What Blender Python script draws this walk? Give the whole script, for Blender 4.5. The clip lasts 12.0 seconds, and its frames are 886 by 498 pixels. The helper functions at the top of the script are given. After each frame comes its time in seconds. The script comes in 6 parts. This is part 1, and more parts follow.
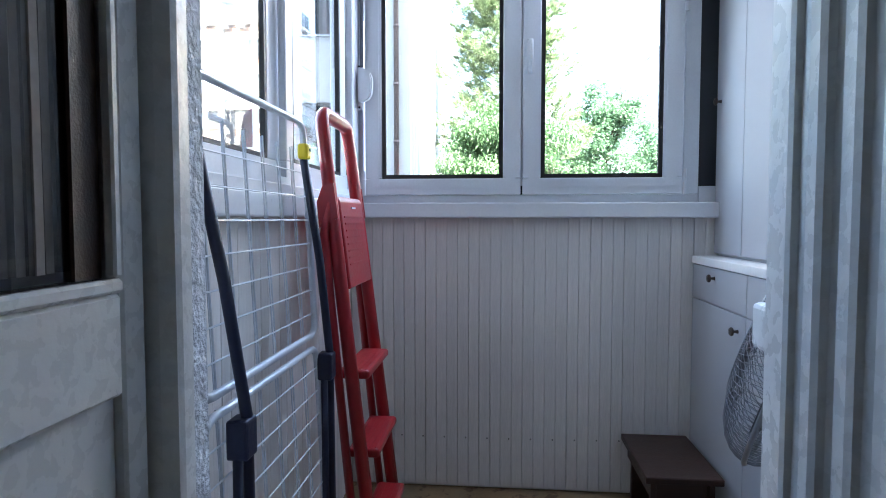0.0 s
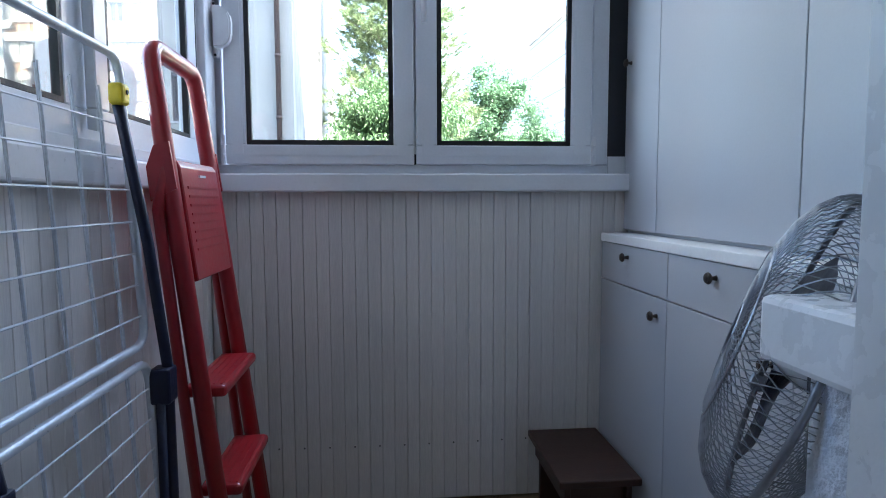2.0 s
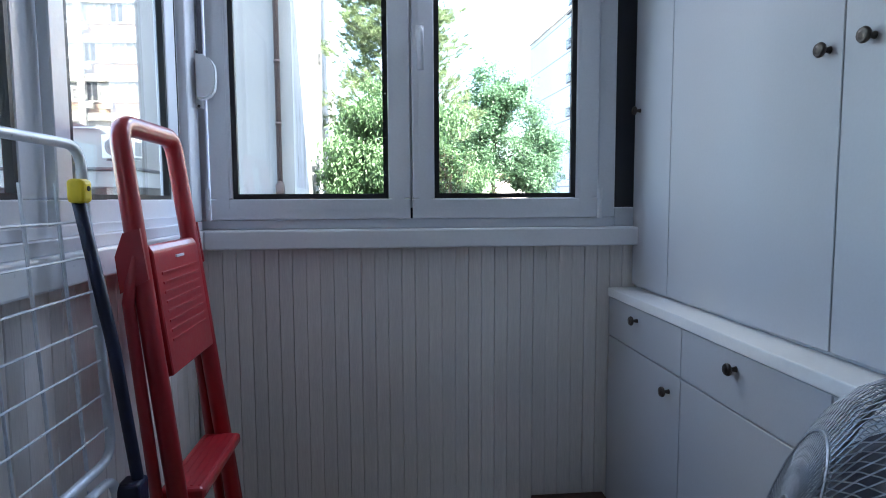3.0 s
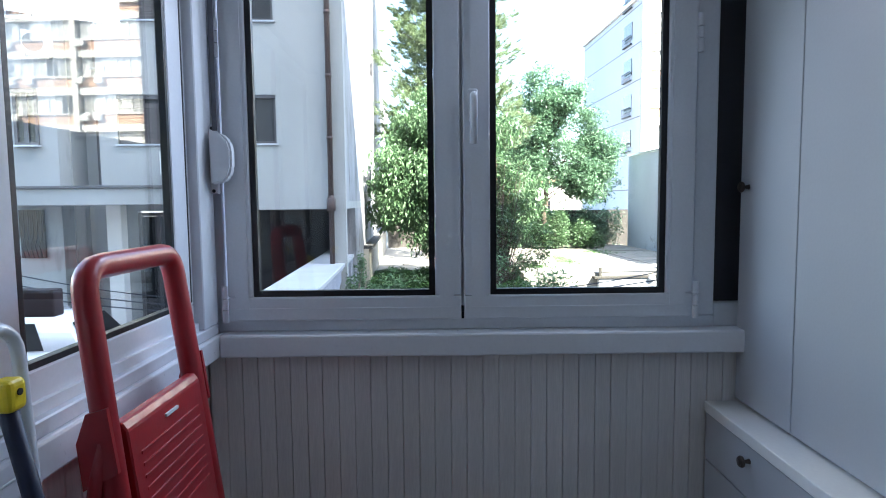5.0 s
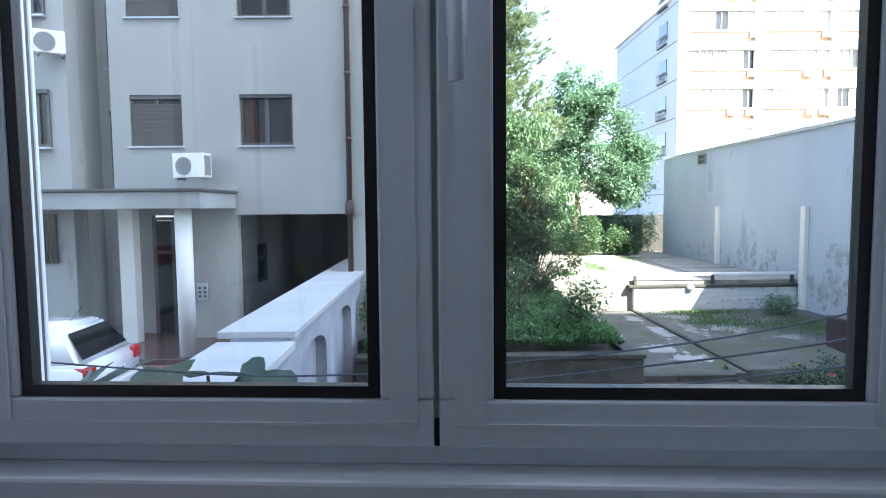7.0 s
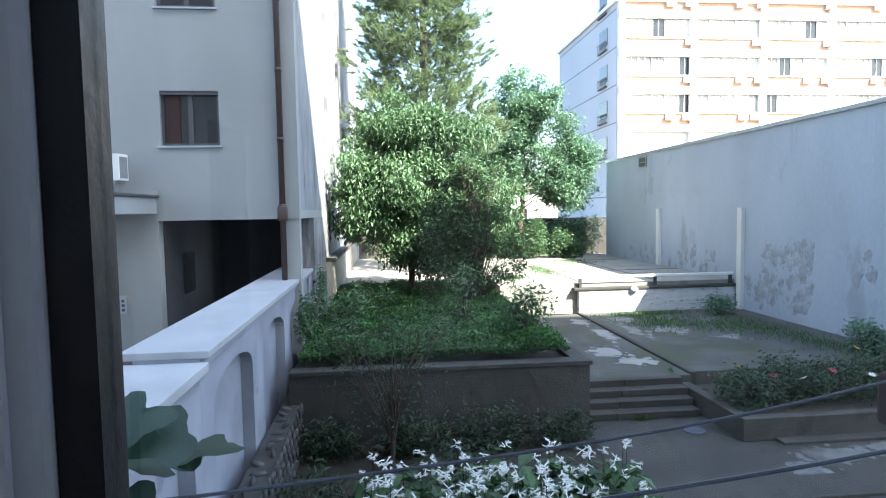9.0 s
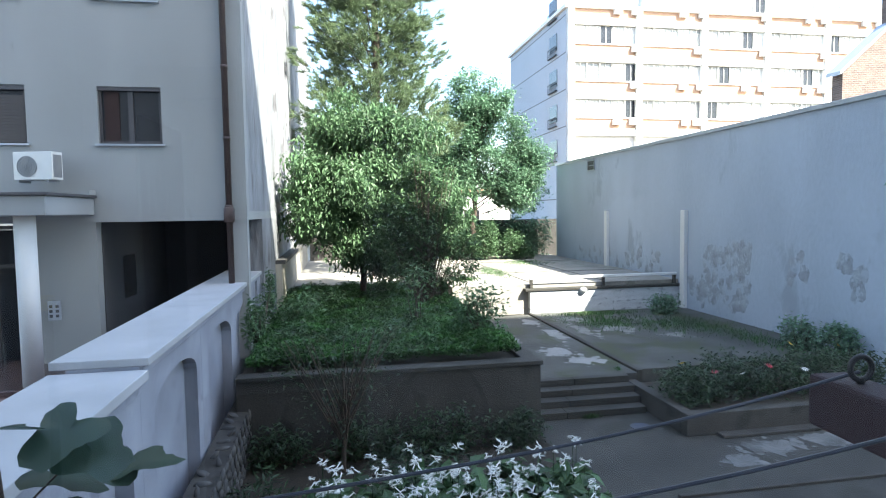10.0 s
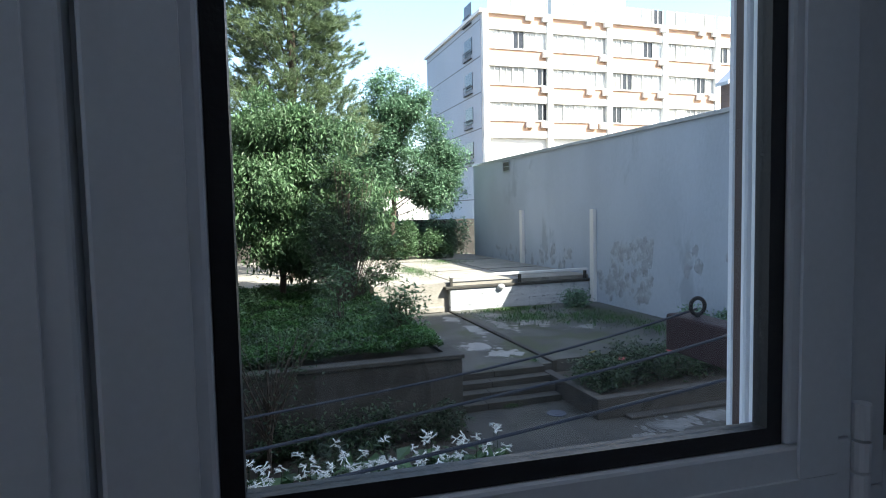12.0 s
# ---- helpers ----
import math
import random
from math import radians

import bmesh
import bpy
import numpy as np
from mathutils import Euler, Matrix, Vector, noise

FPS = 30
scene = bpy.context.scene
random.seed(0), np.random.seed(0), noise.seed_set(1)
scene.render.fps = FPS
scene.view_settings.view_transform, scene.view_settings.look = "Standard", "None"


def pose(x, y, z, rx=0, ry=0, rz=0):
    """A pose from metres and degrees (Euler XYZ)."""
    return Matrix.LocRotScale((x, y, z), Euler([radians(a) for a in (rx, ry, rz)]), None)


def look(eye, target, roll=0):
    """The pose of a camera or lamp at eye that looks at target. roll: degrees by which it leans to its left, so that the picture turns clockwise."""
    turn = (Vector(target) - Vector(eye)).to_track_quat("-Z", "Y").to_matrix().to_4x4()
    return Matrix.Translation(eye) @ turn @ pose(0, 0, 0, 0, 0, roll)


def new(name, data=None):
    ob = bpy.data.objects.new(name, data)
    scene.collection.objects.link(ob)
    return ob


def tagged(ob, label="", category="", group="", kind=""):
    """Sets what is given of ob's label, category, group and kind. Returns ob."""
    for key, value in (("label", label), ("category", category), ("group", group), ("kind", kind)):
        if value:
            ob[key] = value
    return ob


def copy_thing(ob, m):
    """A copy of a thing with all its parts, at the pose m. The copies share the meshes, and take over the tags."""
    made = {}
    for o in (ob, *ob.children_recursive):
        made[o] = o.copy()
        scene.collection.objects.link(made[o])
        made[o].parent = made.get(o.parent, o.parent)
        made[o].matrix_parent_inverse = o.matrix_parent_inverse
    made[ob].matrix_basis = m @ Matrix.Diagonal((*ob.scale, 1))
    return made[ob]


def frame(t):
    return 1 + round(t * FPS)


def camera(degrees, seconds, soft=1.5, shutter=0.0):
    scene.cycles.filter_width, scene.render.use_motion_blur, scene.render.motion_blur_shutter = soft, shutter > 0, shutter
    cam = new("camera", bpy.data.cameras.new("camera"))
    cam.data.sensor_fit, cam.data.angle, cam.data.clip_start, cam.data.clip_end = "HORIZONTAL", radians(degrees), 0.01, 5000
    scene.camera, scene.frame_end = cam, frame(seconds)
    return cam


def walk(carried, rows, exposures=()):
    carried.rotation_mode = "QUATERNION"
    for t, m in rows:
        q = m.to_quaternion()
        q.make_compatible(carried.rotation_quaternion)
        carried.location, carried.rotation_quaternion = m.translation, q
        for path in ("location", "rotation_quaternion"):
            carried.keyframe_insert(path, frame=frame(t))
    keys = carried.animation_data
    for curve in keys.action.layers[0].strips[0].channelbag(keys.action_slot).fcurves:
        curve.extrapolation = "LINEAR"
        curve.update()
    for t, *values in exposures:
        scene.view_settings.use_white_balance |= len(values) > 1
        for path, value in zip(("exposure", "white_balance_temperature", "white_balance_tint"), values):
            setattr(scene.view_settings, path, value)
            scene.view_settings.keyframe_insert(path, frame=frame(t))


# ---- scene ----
cam = camera(73.8, 12.0, soft=1.0)
PATH = [
    (0, (-0.098, -2.543, 1.196), (-0.284, -0.554, 1.096), -0.0),
    (0.5, (-0.088, -2.413, 1.132), (-0.175, -0.418, 1.027), -0.0),
    (1, (-0.111, -2.328, 1.112), (-0.079, -0.332, 0.987), -0.0),
    (1.5, (-0.103, -2.262, 1.126), (0.021, -0.271, 0.979), -0.2),
    (2, (-0.099, -2.186, 1.169), (0.082, -0.201, 1.006), -0.2),
    (2.5, (-0.084, -2.109, 1.267), (0.098, -0.124, 1.1), -0.2),
    (3, (-0.075, -2.054, 1.369), (0.102, -0.069, 1.201), -0.3),
    (5, (-0.059, -1.683, 1.64), (-0.055, 0.31, 1.482), -0.6),
    (5.5, (-0.08, -1.578, 1.659), (-0.155, 0.415, 1.517), -0.6),
    (6, (-0.084, -1.408, 1.61), (-0.193, 0.585, 1.471), -0.6),
    (6.5, (-0.025, -1.068, 1.619), (-0.142, 0.923, 1.479), -0.6),
    (7, (0.049, -0.804, 1.641), (-0.045, 1.189, 1.499), -0.5),
    (7.5, (0.104, -0.591, 1.649), (0.075, 1.404, 1.508), -0.6),
    (9.5, (0.238, -0.185, 1.62), (0.378, 1.806, 1.493), -0.9),
    (10, (0.248, -0.182, 1.625), (0.486, 1.8, 1.498), -0.8),
    (10.5, (0.254, -0.178, 1.623), (0.605, 1.787, 1.497), -0.9),
    (11, (0.236, -0.2, 1.6), (0.698, 1.742, 1.477), -1.0),
    (11.5, (0.208, -0.306, 1.588), (0.707, 1.627, 1.463), -1.0),
    (12, (0.135, -0.444, 1.601), (0.642, 1.486, 1.472), -1.2),
]
EXPOSURES = [(0, 4.5), (1.5, 4.15), (3, 3.72), (5, 3.35), (6.5, 3.1), (7.5, 2.9), (9.5, 2.55), (10.5, 2.3), (11.3, 2.1), (12, 1.9)]
walk(cam, [(t, look(eye, target, roll)) for t, eye, target, roll in PATH], EXPOSURES)

# ---- sky, sun and exposure ----
GRID = radians(3.3)                      # the garden's grid is turned against the balcony's
GM = Matrix.Rotation(GRID, 4, "Z")
SUN_AZ, SUN_EL = 37.0, 45.0              # from straight behind towards the right; above the horizon
_a, _e = radians(SUN_AZ), radians(SUN_EL)
sun_way = GM.to_3x3() @ Vector((math.sin(_a) * math.cos(_e), -math.cos(_a) * math.cos(_e), math.sin(_e)))
world = bpy.data.worlds.new("sky")
scene.world = world
world.use_nodes = True
_nt = world.node_tree
_nt.nodes.clear()
_sky = _nt.nodes.new("ShaderNodeTexSky")
_sky.sky_type, _sky.sun_disc = "NISHITA", False
_sky.sun_elevation = _e
_sky.sun_rotation = math.atan2(sun_way.x, sun_way.y)
_sky.air_density, _sky.dust_density, _sky.ozone_density = 1.0, 1.6, 1.0
_bg = _nt.nodes.new("ShaderNodeBackground")
_bg.inputs["Strength"].default_value = 0.15
_out = _nt.nodes.new("ShaderNodeOutputWorld")
_nt.links.new(_sky.outputs[0], _bg.inputs[0])
_nt.links.new(_bg.outputs[0], _out.inputs[0])
_l = bpy.data.lights.new("sun", "SUN")
_l.energy, _l.angle, _l.color = 5.0, radians(0.5), (1.0, 0.93, 0.82)
_so = new("sun", _l)
_so.matrix_world = look(Vector((0, 0, 40)), Vector((0, 0, 40)) - sun_way)


def sky_panel(name, eye, target, w, h, watts):
    """The sky's light entering at the head of a window."""
    d = bpy.data.lights.new(name, "AREA")
    d.shape, d.size, d.size_y, d.energy, d.color = "RECTANGLE", w, h, watts, (0.64, 0.75, 1.0)
    o = new(name, d)
    o.matrix_world = look(Vector(eye), Vector(target))


sky_panel("sky_light_end_window", (0.1, 0.138, 2.335), (-0.8, -1.3, 1.6), 1.0, 0.15, 1.2)


# ---- helpers for meshes ----
def part(name, bm, material, parent=None, label="", smooth=False, kind=""):
    me = bpy.data.meshes.new(name)
    bm.to_mesh(me)
    bm.free()
    if smooth:
        for p in me.polygons:
            p.use_smooth = True
    for m in material if isinstance(material, (list, tuple)) else [material]:
        me.materials.append(m)
    ob = new(name, me)
    if parent is not None:
        ob.parent = parent
    return tagged(ob, label=label, kind=kind)


def thing(name, at=(0, 0, 0), label="", category="", group="", kind="", garden=False, turn=0.0):
    ob = new(name)
    m = Matrix.Translation(at) @ Matrix.Rotation(radians(turn), 4, "Z")
    ob.matrix_world = GM @ m if garden else m
    ob.empty_display_size = 0.05
    return tagged(ob, label, category, group, kind)


def put(ob, garden=False, at=(0, 0, 0)):
    ob.matrix_world = (GM if garden else Matrix.Identity(4)) @ Matrix.Translation(at)
    return ob


def box(bm, x0, x1, y0, y1, z0, z1, bevel=0.0, seg=1):
    b = bmesh.new()
    bmesh.ops.create_cube(b, size=1)
    for v in b.verts:
        v.co = Vector(((x0 + x1) / 2 + v.co.x * (x1 - x0), (y0 + y1) / 2 + v.co.y * (y1 - y0), (z0 + z1) / 2 + v.co.z * (z1 - z0)))
    if bevel:
        bmesh.ops.bevel(b, geom=b.edges[:], offset=bevel, segments=seg, affect="EDGES", profile=0.5)
    add(bm, b)
    return bm


def add(bm, b, m=None):
    if m is not None:
        b.transform(m)
    me = bpy.data.meshes.new("tmp")
    b.to_mesh(me)
    b.free()
    bm.from_mesh(me)
    bpy.data.meshes.remove(me)


def boxes(*specs):
    bm = bmesh.new()
    for s in specs:
        box(bm, *s)
    return bm


def cyl(bm, p0, p1, r0, r1=None, seg=12):
    r1 = r0 if r1 is None else r1
    p0, p1 = Vector(p0), Vector(p1)
    b = bmesh.new()
    bmesh.ops.create_cone(b, cap_ends=True, segments=seg, radius1=r0, radius2=r1, depth=(p1 - p0).length)
    add(bm, b, Matrix.Translation((p0 + p1) / 2) @ (p1 - p0).to_track_quat("Z", "Y").to_matrix().to_4x4())
    return bm


def tube(bm, pts, r, seg=8, closed=False, squash=1.0):
    """A round bar along points."""
    pts = [Vector(p) for p in pts]
    n = len(pts)
    rings = []
    up = None
    for i, p in enumerate(pts):
        a = pts[(i - 1) % n] if (i or closed) else p
        c = pts[(i + 1) % n] if (i < n - 1 or closed) else p
        d = (c - a).normalized()
        if up is None:
            up = d.orthogonal().normalized()
        up = (up - d * up.dot(d)).normalized()
        side = d.cross(up)
        rings.append([bm.verts.new(p + r * (math.cos(2 * math.pi * k / seg) * up + squash * math.sin(2 * math.pi * k / seg) * side)) for k in range(seg)])
    for i in range(n if closed else n - 1):
        A, B = rings[i], rings[(i + 1) % n]
        for k in range(seg):
            bm.faces.new((A[k], A[(k + 1) % seg], B[(k + 1) % seg], B[k]))
    if not closed:
        bm.faces.new(rings[0][::-1])
        bm.faces.new(rings[-1])
    return bm


def rounded(pts, r, n=5):
    """A line of points with its inner corners rounded."""
    pts = [Vector(p) for p in pts]
    out = [pts[0]]
    for a, b, c in zip(pts, pts[1:], pts[2:]):
        p, q = b + (a - b).normalized() * r, b + (c - b).normalized() * r
        for k in range(n + 1):
            t = k / n
            out.append(p * (1 - t) ** 2 + b * 2 * t * (1 - t) + q * t * t)
    return out + [pts[-1]]


def prism(bm, poly, axis, a, b):
    """A flat outline pushed along an axis from a to b. The outline's two numbers are the other two axes in order."""
    def at(p, w):
        q = list(p)
        q.insert("xyz".index(axis), w)
        return Vector(q)
    A = [bm.verts.new(at(p, a)) for p in poly]
    B = [bm.verts.new(at(p, b)) for p in poly]
    n = len(poly)
    bm.faces.new(A)
    bm.faces.new(B[::-1])
    for i in range(n):
        bm.faces.new((A[i], B[i], B[(i + 1) % n], A[(i + 1) % n]))
    bmesh.ops.recalc_face_normals(bm, faces=bm.faces[:])
    return bm


def lathe(bm, prof, seg=24, m=None):
    b = bmesh.new()
    rings = [[b.verts.new((r * math.cos(2 * math.pi * k / seg), r * math.sin(2 * math.pi * k / seg), z)) for k in range(seg)] for r, z in prof]
    for A, B in zip(rings, rings[1:]):
        for k in range(seg):
            b.faces.new((A[k], A[(k + 1) % seg], B[(k + 1) % seg], B[k]))
    b.faces.new(rings[0][::-1])
    b.faces.new(rings[-1])
    add(bm, b, m)
    return bm


# ---- materials ----
def surface(name, colour, rough=0.5, metal=0.0, vary=0.08, scale=3.0, fine=60.0, bump=0.1, spots=None, spot_scale=2.0, spot_size=0.5, rnd=0.0, stretch=(1, 1, 1), coat=0.0, depth=0.01, leaf=0.0):
    m = bpy.data.materials.new(name)
    m.use_nodes = True
    nt = m.node_tree
    N, L = nt.nodes, nt.links
    bs = N["Principled BSDF"]
    bs.inputs["Roughness"].default_value, bs.inputs["Metallic"].default_value = rough, metal
    bs.inputs["Coat Weight"].default_value = coat
    tc = N.new("ShaderNodeTexCoord")
    mp = N.new("ShaderNodeMapping")
    mp.inputs["Scale"].default_value = stretch
    L.new(tc.outputs["Object"], mp.inputs["Vector"])
    n1, n2 = N.new("ShaderNodeTexNoise"), N.new("ShaderNodeTexNoise")
    for n, s in ((n1, scale), (n2, fine)):
        n.inputs["Scale"].default_value, n.inputs["Detail"].default_value = s, 5
        L.new(mp.outputs[0], n.inputs["Vector"])
    mul = N.new("ShaderNodeMath")
    mul.operation = "MULTIPLY_ADD"
    mul.inputs[1].default_value, mul.inputs[2].default_value = 0.35, 0.0
    L.new(n2.outputs["Fac"], mul.inputs[0])
    sm = N.new("ShaderNodeMath")
    sm.operation = "MULTIPLY_ADD"
    sm.inputs[1].default_value = 0.65
    L.new(n1.outputs["Fac"], sm.inputs[0])
    L.new(mul.outputs[0], sm.inputs[2])
    rp = N.new("ShaderNodeMapRange")
    rp.inputs["From Min"].default_value, rp.inputs["From Max"].default_value = 0.3, 0.7
    rp.inputs["To Min"].default_value, rp.inputs["To Max"].default_value = 1 - vary * 1.6, 1 + vary
    L.new(sm.outputs[0], rp.inputs["Value"])
    src = rp.outputs[0]
    if rnd:
        oi = N.new("ShaderNodeObjectInfo")
        r2 = N.new("ShaderNodeMapRange")
        r2.inputs["To Min"].default_value, r2.inputs["To Max"].default_value = 1 - rnd, 1 + rnd
        L.new(oi.outputs["Random"], r2.inputs["Value"])
        mm = N.new("ShaderNodeMath")
        mm.operation = "MULTIPLY"
        L.new(src, mm.inputs[0])
        L.new(r2.outputs[0], mm.inputs[1])
        src = mm.outputs[0]
    if leaf:
        ge = N.new("ShaderNodeNewGeometry")
        r3 = N.new("ShaderNodeMapRange")
        r3.inputs["To Min"].default_value, r3.inputs["To Max"].default_value = 1 - leaf, 1 + leaf
        L.new(ge.outputs["Random Per Island"], r3.inputs["Value"])
        m3 = N.new("ShaderNodeMath")
        m3.operation = "MULTIPLY"
        L.new(src, m3.inputs[0])
        L.new(r3.outputs[0], m3.inputs[1])
        src = m3.outputs[0]
    hs = N.new("ShaderNodeVectorMath")
    hs.operation = "SCALE"
    hs.inputs[0].default_value = colour
    L.new(src, hs.inputs["Scale"])
    col = hs.outputs[0]
    if spots:
        n3 = N.new("ShaderNodeTexNoise")
        n3.inputs["Scale"].default_value, n3.inputs["Detail"].default_value = spot_scale, 8
        n3.inputs["Roughness"].default_value = 0.65
        L.new(mp.outputs[0], n3.inputs["Vector"])
        r4 = N.new("ShaderNodeMapRange")
        r4.inputs["From Min"].default_value, r4.inputs["From Max"].default_value = spot_size, spot_size + 0.06
        L.new(n3.outputs["Fac"], r4.inputs["Value"])
        mx = N.new("ShaderNodeMix")
        mx.data_type = "RGBA"
        L.new(r4.outputs[0], mx.inputs["Factor"])
        L.new(col, mx.inputs[6])
        mx.inputs[7].default_value = (*spots, 1)
        col = mx.outputs[2]
    L.new(col, bs.inputs["Base Color"])
    rr = N.new("ShaderNodeMapRange")
    rr.inputs["To Min"].default_value, rr.inputs["To Max"].default_value = max(0.02, rough - 0.12), min(1, rough + 0.12)
    L.new(n2.outputs["Fac"], rr.inputs["Value"])
    L.new(rr.outputs[0], bs.inputs["Roughness"])
    if bump:
        bp = N.new("ShaderNodeBump")
        bp.inputs["Strength"].default_value, bp.inputs["Distance"].default_value = bump, depth
        L.new(n2.outputs["Fac"], bp.inputs["Height"])
        L.new(bp.outputs[0], bs.inputs["Normal"])
    if leaf:
        tr = N.new("ShaderNodeBsdfTranslucent")
        L.new(col, tr.inputs["Color"])
        ms = N.new("ShaderNodeMixShader")
        ms.inputs[0].default_value = 0.35
        L.new(bs.outputs[0], ms.inputs[1])
        L.new(tr.outputs[0], ms.inputs[2])
        L.new(ms.outputs[0], N["Material Output"].inputs["Surface"])
    return m


def pane_glass(name, tint=(0.96, 0.985, 0.98)):
    m = bpy.data.materials.new(name)
    m.use_nodes = True
    N, L = m.node_tree.nodes, m.node_tree.links
    N.clear()
    t, g, f, x, o = (N.new("ShaderNode" + k) for k in ("BsdfTransparent", "BsdfGlossy", "LayerWeight", "MixShader", "OutputMaterial"))
    t.inputs[0].default_value = (*tint, 1)
    g.inputs["Roughness"].default_value = 0.015
    f.inputs["Blend"].default_value = 0.5
    pw, sc = N.new("ShaderNodeMath"), N.new("ShaderNodeMath")
    pw.operation, pw.inputs[1].default_value = "POWER", 4.0
    sc.operation, sc.inputs[1].default_value, sc.inputs[2].default_value = "MULTIPLY_ADD", 0.8, 0.035
    L.new(f.outputs["Facing"], pw.inputs[0])
    L.new(pw.outputs[0], sc.inputs[0])
    L.new(sc.outputs[0], x.inputs[0])
    L.new(t.outputs[0], x.inputs[1])
    L.new(g.outputs[0], x.inputs[2])
    L.new(x.outputs[0], o.inputs[0])
    return m


M_PVC = surface("white_pvc", (0.78, 0.79, 0.82), 0.32, vary=0.04, scale=2, fine=90, bump=0.02)
M_ALU = surface("white_painted_aluminium", (0.74, 0.76, 0.8), 0.35, vary=0.05, scale=3, fine=120, bump=0.03)
M_PLANK = surface("white_painted_boards", (0.86, 0.82, 0.79), 0.5, vary=0.1, scale=2.2, fine=45, bump=0.12, rnd=0.05, stretch=(6, 6, 0.5), spots=(0.45, 0.42, 0.4), spot_scale=3.0, spot_size=0.72)
# white laminate greyed to put the cupboards' weak light into the colour
M_CAB = surface("greyed_white_laminate", (0.46, 0.47, 0.495), 0.38, vary=0.04, scale=1.5, fine=140, bump=0.03)
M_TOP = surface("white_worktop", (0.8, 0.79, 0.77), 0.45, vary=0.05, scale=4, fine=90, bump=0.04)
M_KNOB = surface("dark_bronze", (0.09, 0.075, 0.065), 0.35, 0.8, vary=0.2, scale=40, fine=200)
M_RED = surface("red_painted_metal", (0.42, 0.016, 0.022), 0.36, vary=0.12, scale=6, fine=80, bump=0.05, coat=0.3)
M_NAVY = surface("dark_blue_plastic", (0.012, 0.018, 0.05), 0.4, vary=0.2, scale=20, fine=90)
M_YELLOW = surface("yellow_plastic", (0.85, 0.62, 0.02), 0.4, vary=0.08, scale=20, fine=90)
M_WIRE = surface("white_coated_wire", (0.72, 0.75, 0.8), 0.35, 0.0, vary=0.1, scale=30, fine=120)
M_ALUTUBE = surface("pale_grey_tube", (0.68, 0.71, 0.76), 0.32, 0.15, vary=0.03, scale=20, fine=120)
M_BROWN = surface("dark_brown_wood", (0.05, 0.022, 0.014), 0.45, vary=0.25, scale=4, fine=50, bump=0.15, stretch=(1, 6, 6))
M_FANWIRE = surface("grey_cage_wire", (0.27, 0.285, 0.31), 0.35, 0.5, vary=0.1, scale=30, fine=150)
M_FANBLADE = surface("dark_fan_plastic", (0.05, 0.055, 0.08), 0.35, vary=0.1)
M_STUCCO = surface("white_roughcast", (0.72, 0.74, 0.79), 0.9, vary=0.12, scale=8, fine=55, bump=1.0, depth=0.02)
M_DOORPAINT = surface("glossy_white_door_paint", (0.8, 0.8, 0.8), 0.28, vary=0.03, scale=4, fine=40, bump=0.12)
M_FLOOR = surface("worn_ochre_floor", (0.32, 0.22, 0.12), 0.55, vary=0.2, scale=9, fine=60, bump=0.2, spots=(0.16, 0.09, 0.05), spot_scale=11, spot_size=0.54)
M_ROOM = surface("cream_room_paint", (0.78, 0.76, 0.71), 0.8, vary=0.05, scale=1.5, fine=70, bump=0.05)
M_PARQUET = surface("oak_parquet", (0.3, 0.18, 0.09), 0.4, vary=0.2, scale=5, fine=60, stretch=(1, 8, 1))
M_RUBBER = surface("black_rubber_gasket", (0.012, 0.012, 0.014), 0.5, vary=0.15, scale=30, fine=120)
M_STRAP = surface("grey_webbing_strap", (0.13, 0.13, 0.15), 0.85, vary=0.2, scale=60, fine=300)
M_DARKPANEL = surface("dark_grey_panel", (0.045, 0.05, 0.06), 0.5, vary=0.1, scale=5, fine=80)
M_GLASS = pane_glass("window_glass")
M_DARKGLASS = pane_glass("door_glass", (0.55, 0.52, 0.5))
M_RENDERGREY = surface("pale_grey_render", (0.325, 0.335, 0.335), 0.9, vary=0.13, scale=0.55, fine=26, bump=0.25, stretch=(1.4, 1.4, 0.5), spots=(0.27, 0.28, 0.275), spot_scale=1.1, spot_size=0.6)
M_RENDERWHITE = surface("white_facade_render", (0.7, 0.7, 0.69), 0.9, vary=0.08, scale=0.35, fine=22, bump=0.15)
M_SIDE = surface("rough_white_side_wall", (0.27, 0.28, 0.3), 0.95, vary=0.35, scale=0.9, fine=7, bump=0.9, depth=0.06, stretch=(1, 1, 0.35), spots=(0.12, 0.12, 0.13), spot_scale=2.4, spot_size=0.56)
M_GREYWALL = surface("blue_grey_wall_paint", (0.40, 0.46, 0.55), 0.9, vary=0.14, scale=0.35, fine=12, bump=0.25, stretch=(1, 1, 0.5), spots=(0.31, 0.355, 0.42), spot_scale=0.5, spot_size=0.6)
M_PEEL = surface("bare_peeled_plaster", (0.335, 0.37, 0.42), 0.95, vary=0.3, scale=3.5, fine=18, bump=0.5, spots=(0.4, 0.45, 0.53), spot_scale=3.4, spot_size=0.52)
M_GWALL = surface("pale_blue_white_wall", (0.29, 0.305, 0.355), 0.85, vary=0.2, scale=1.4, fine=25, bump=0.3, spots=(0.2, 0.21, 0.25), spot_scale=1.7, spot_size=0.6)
M_CAP = surface("white_coping", (0.43, 0.44, 0.46), 0.6, vary=0.12, scale=1.6, fine=30, bump=0.15, spots=(0.22, 0.21, 0.2), spot_scale=2.3, spot_size=0.67)
# three concretes with garden shade darkened into their colour, then the sunlit copy
M_CONC = surface("weathered_shaded_concrete", (0.05, 0.047, 0.041), 0.85, vary=0.45, scale=0.7, fine=22, bump=0.5, spots=(0.03, 0.029, 0.023), spot_scale=0.7, spot_size=0.54)
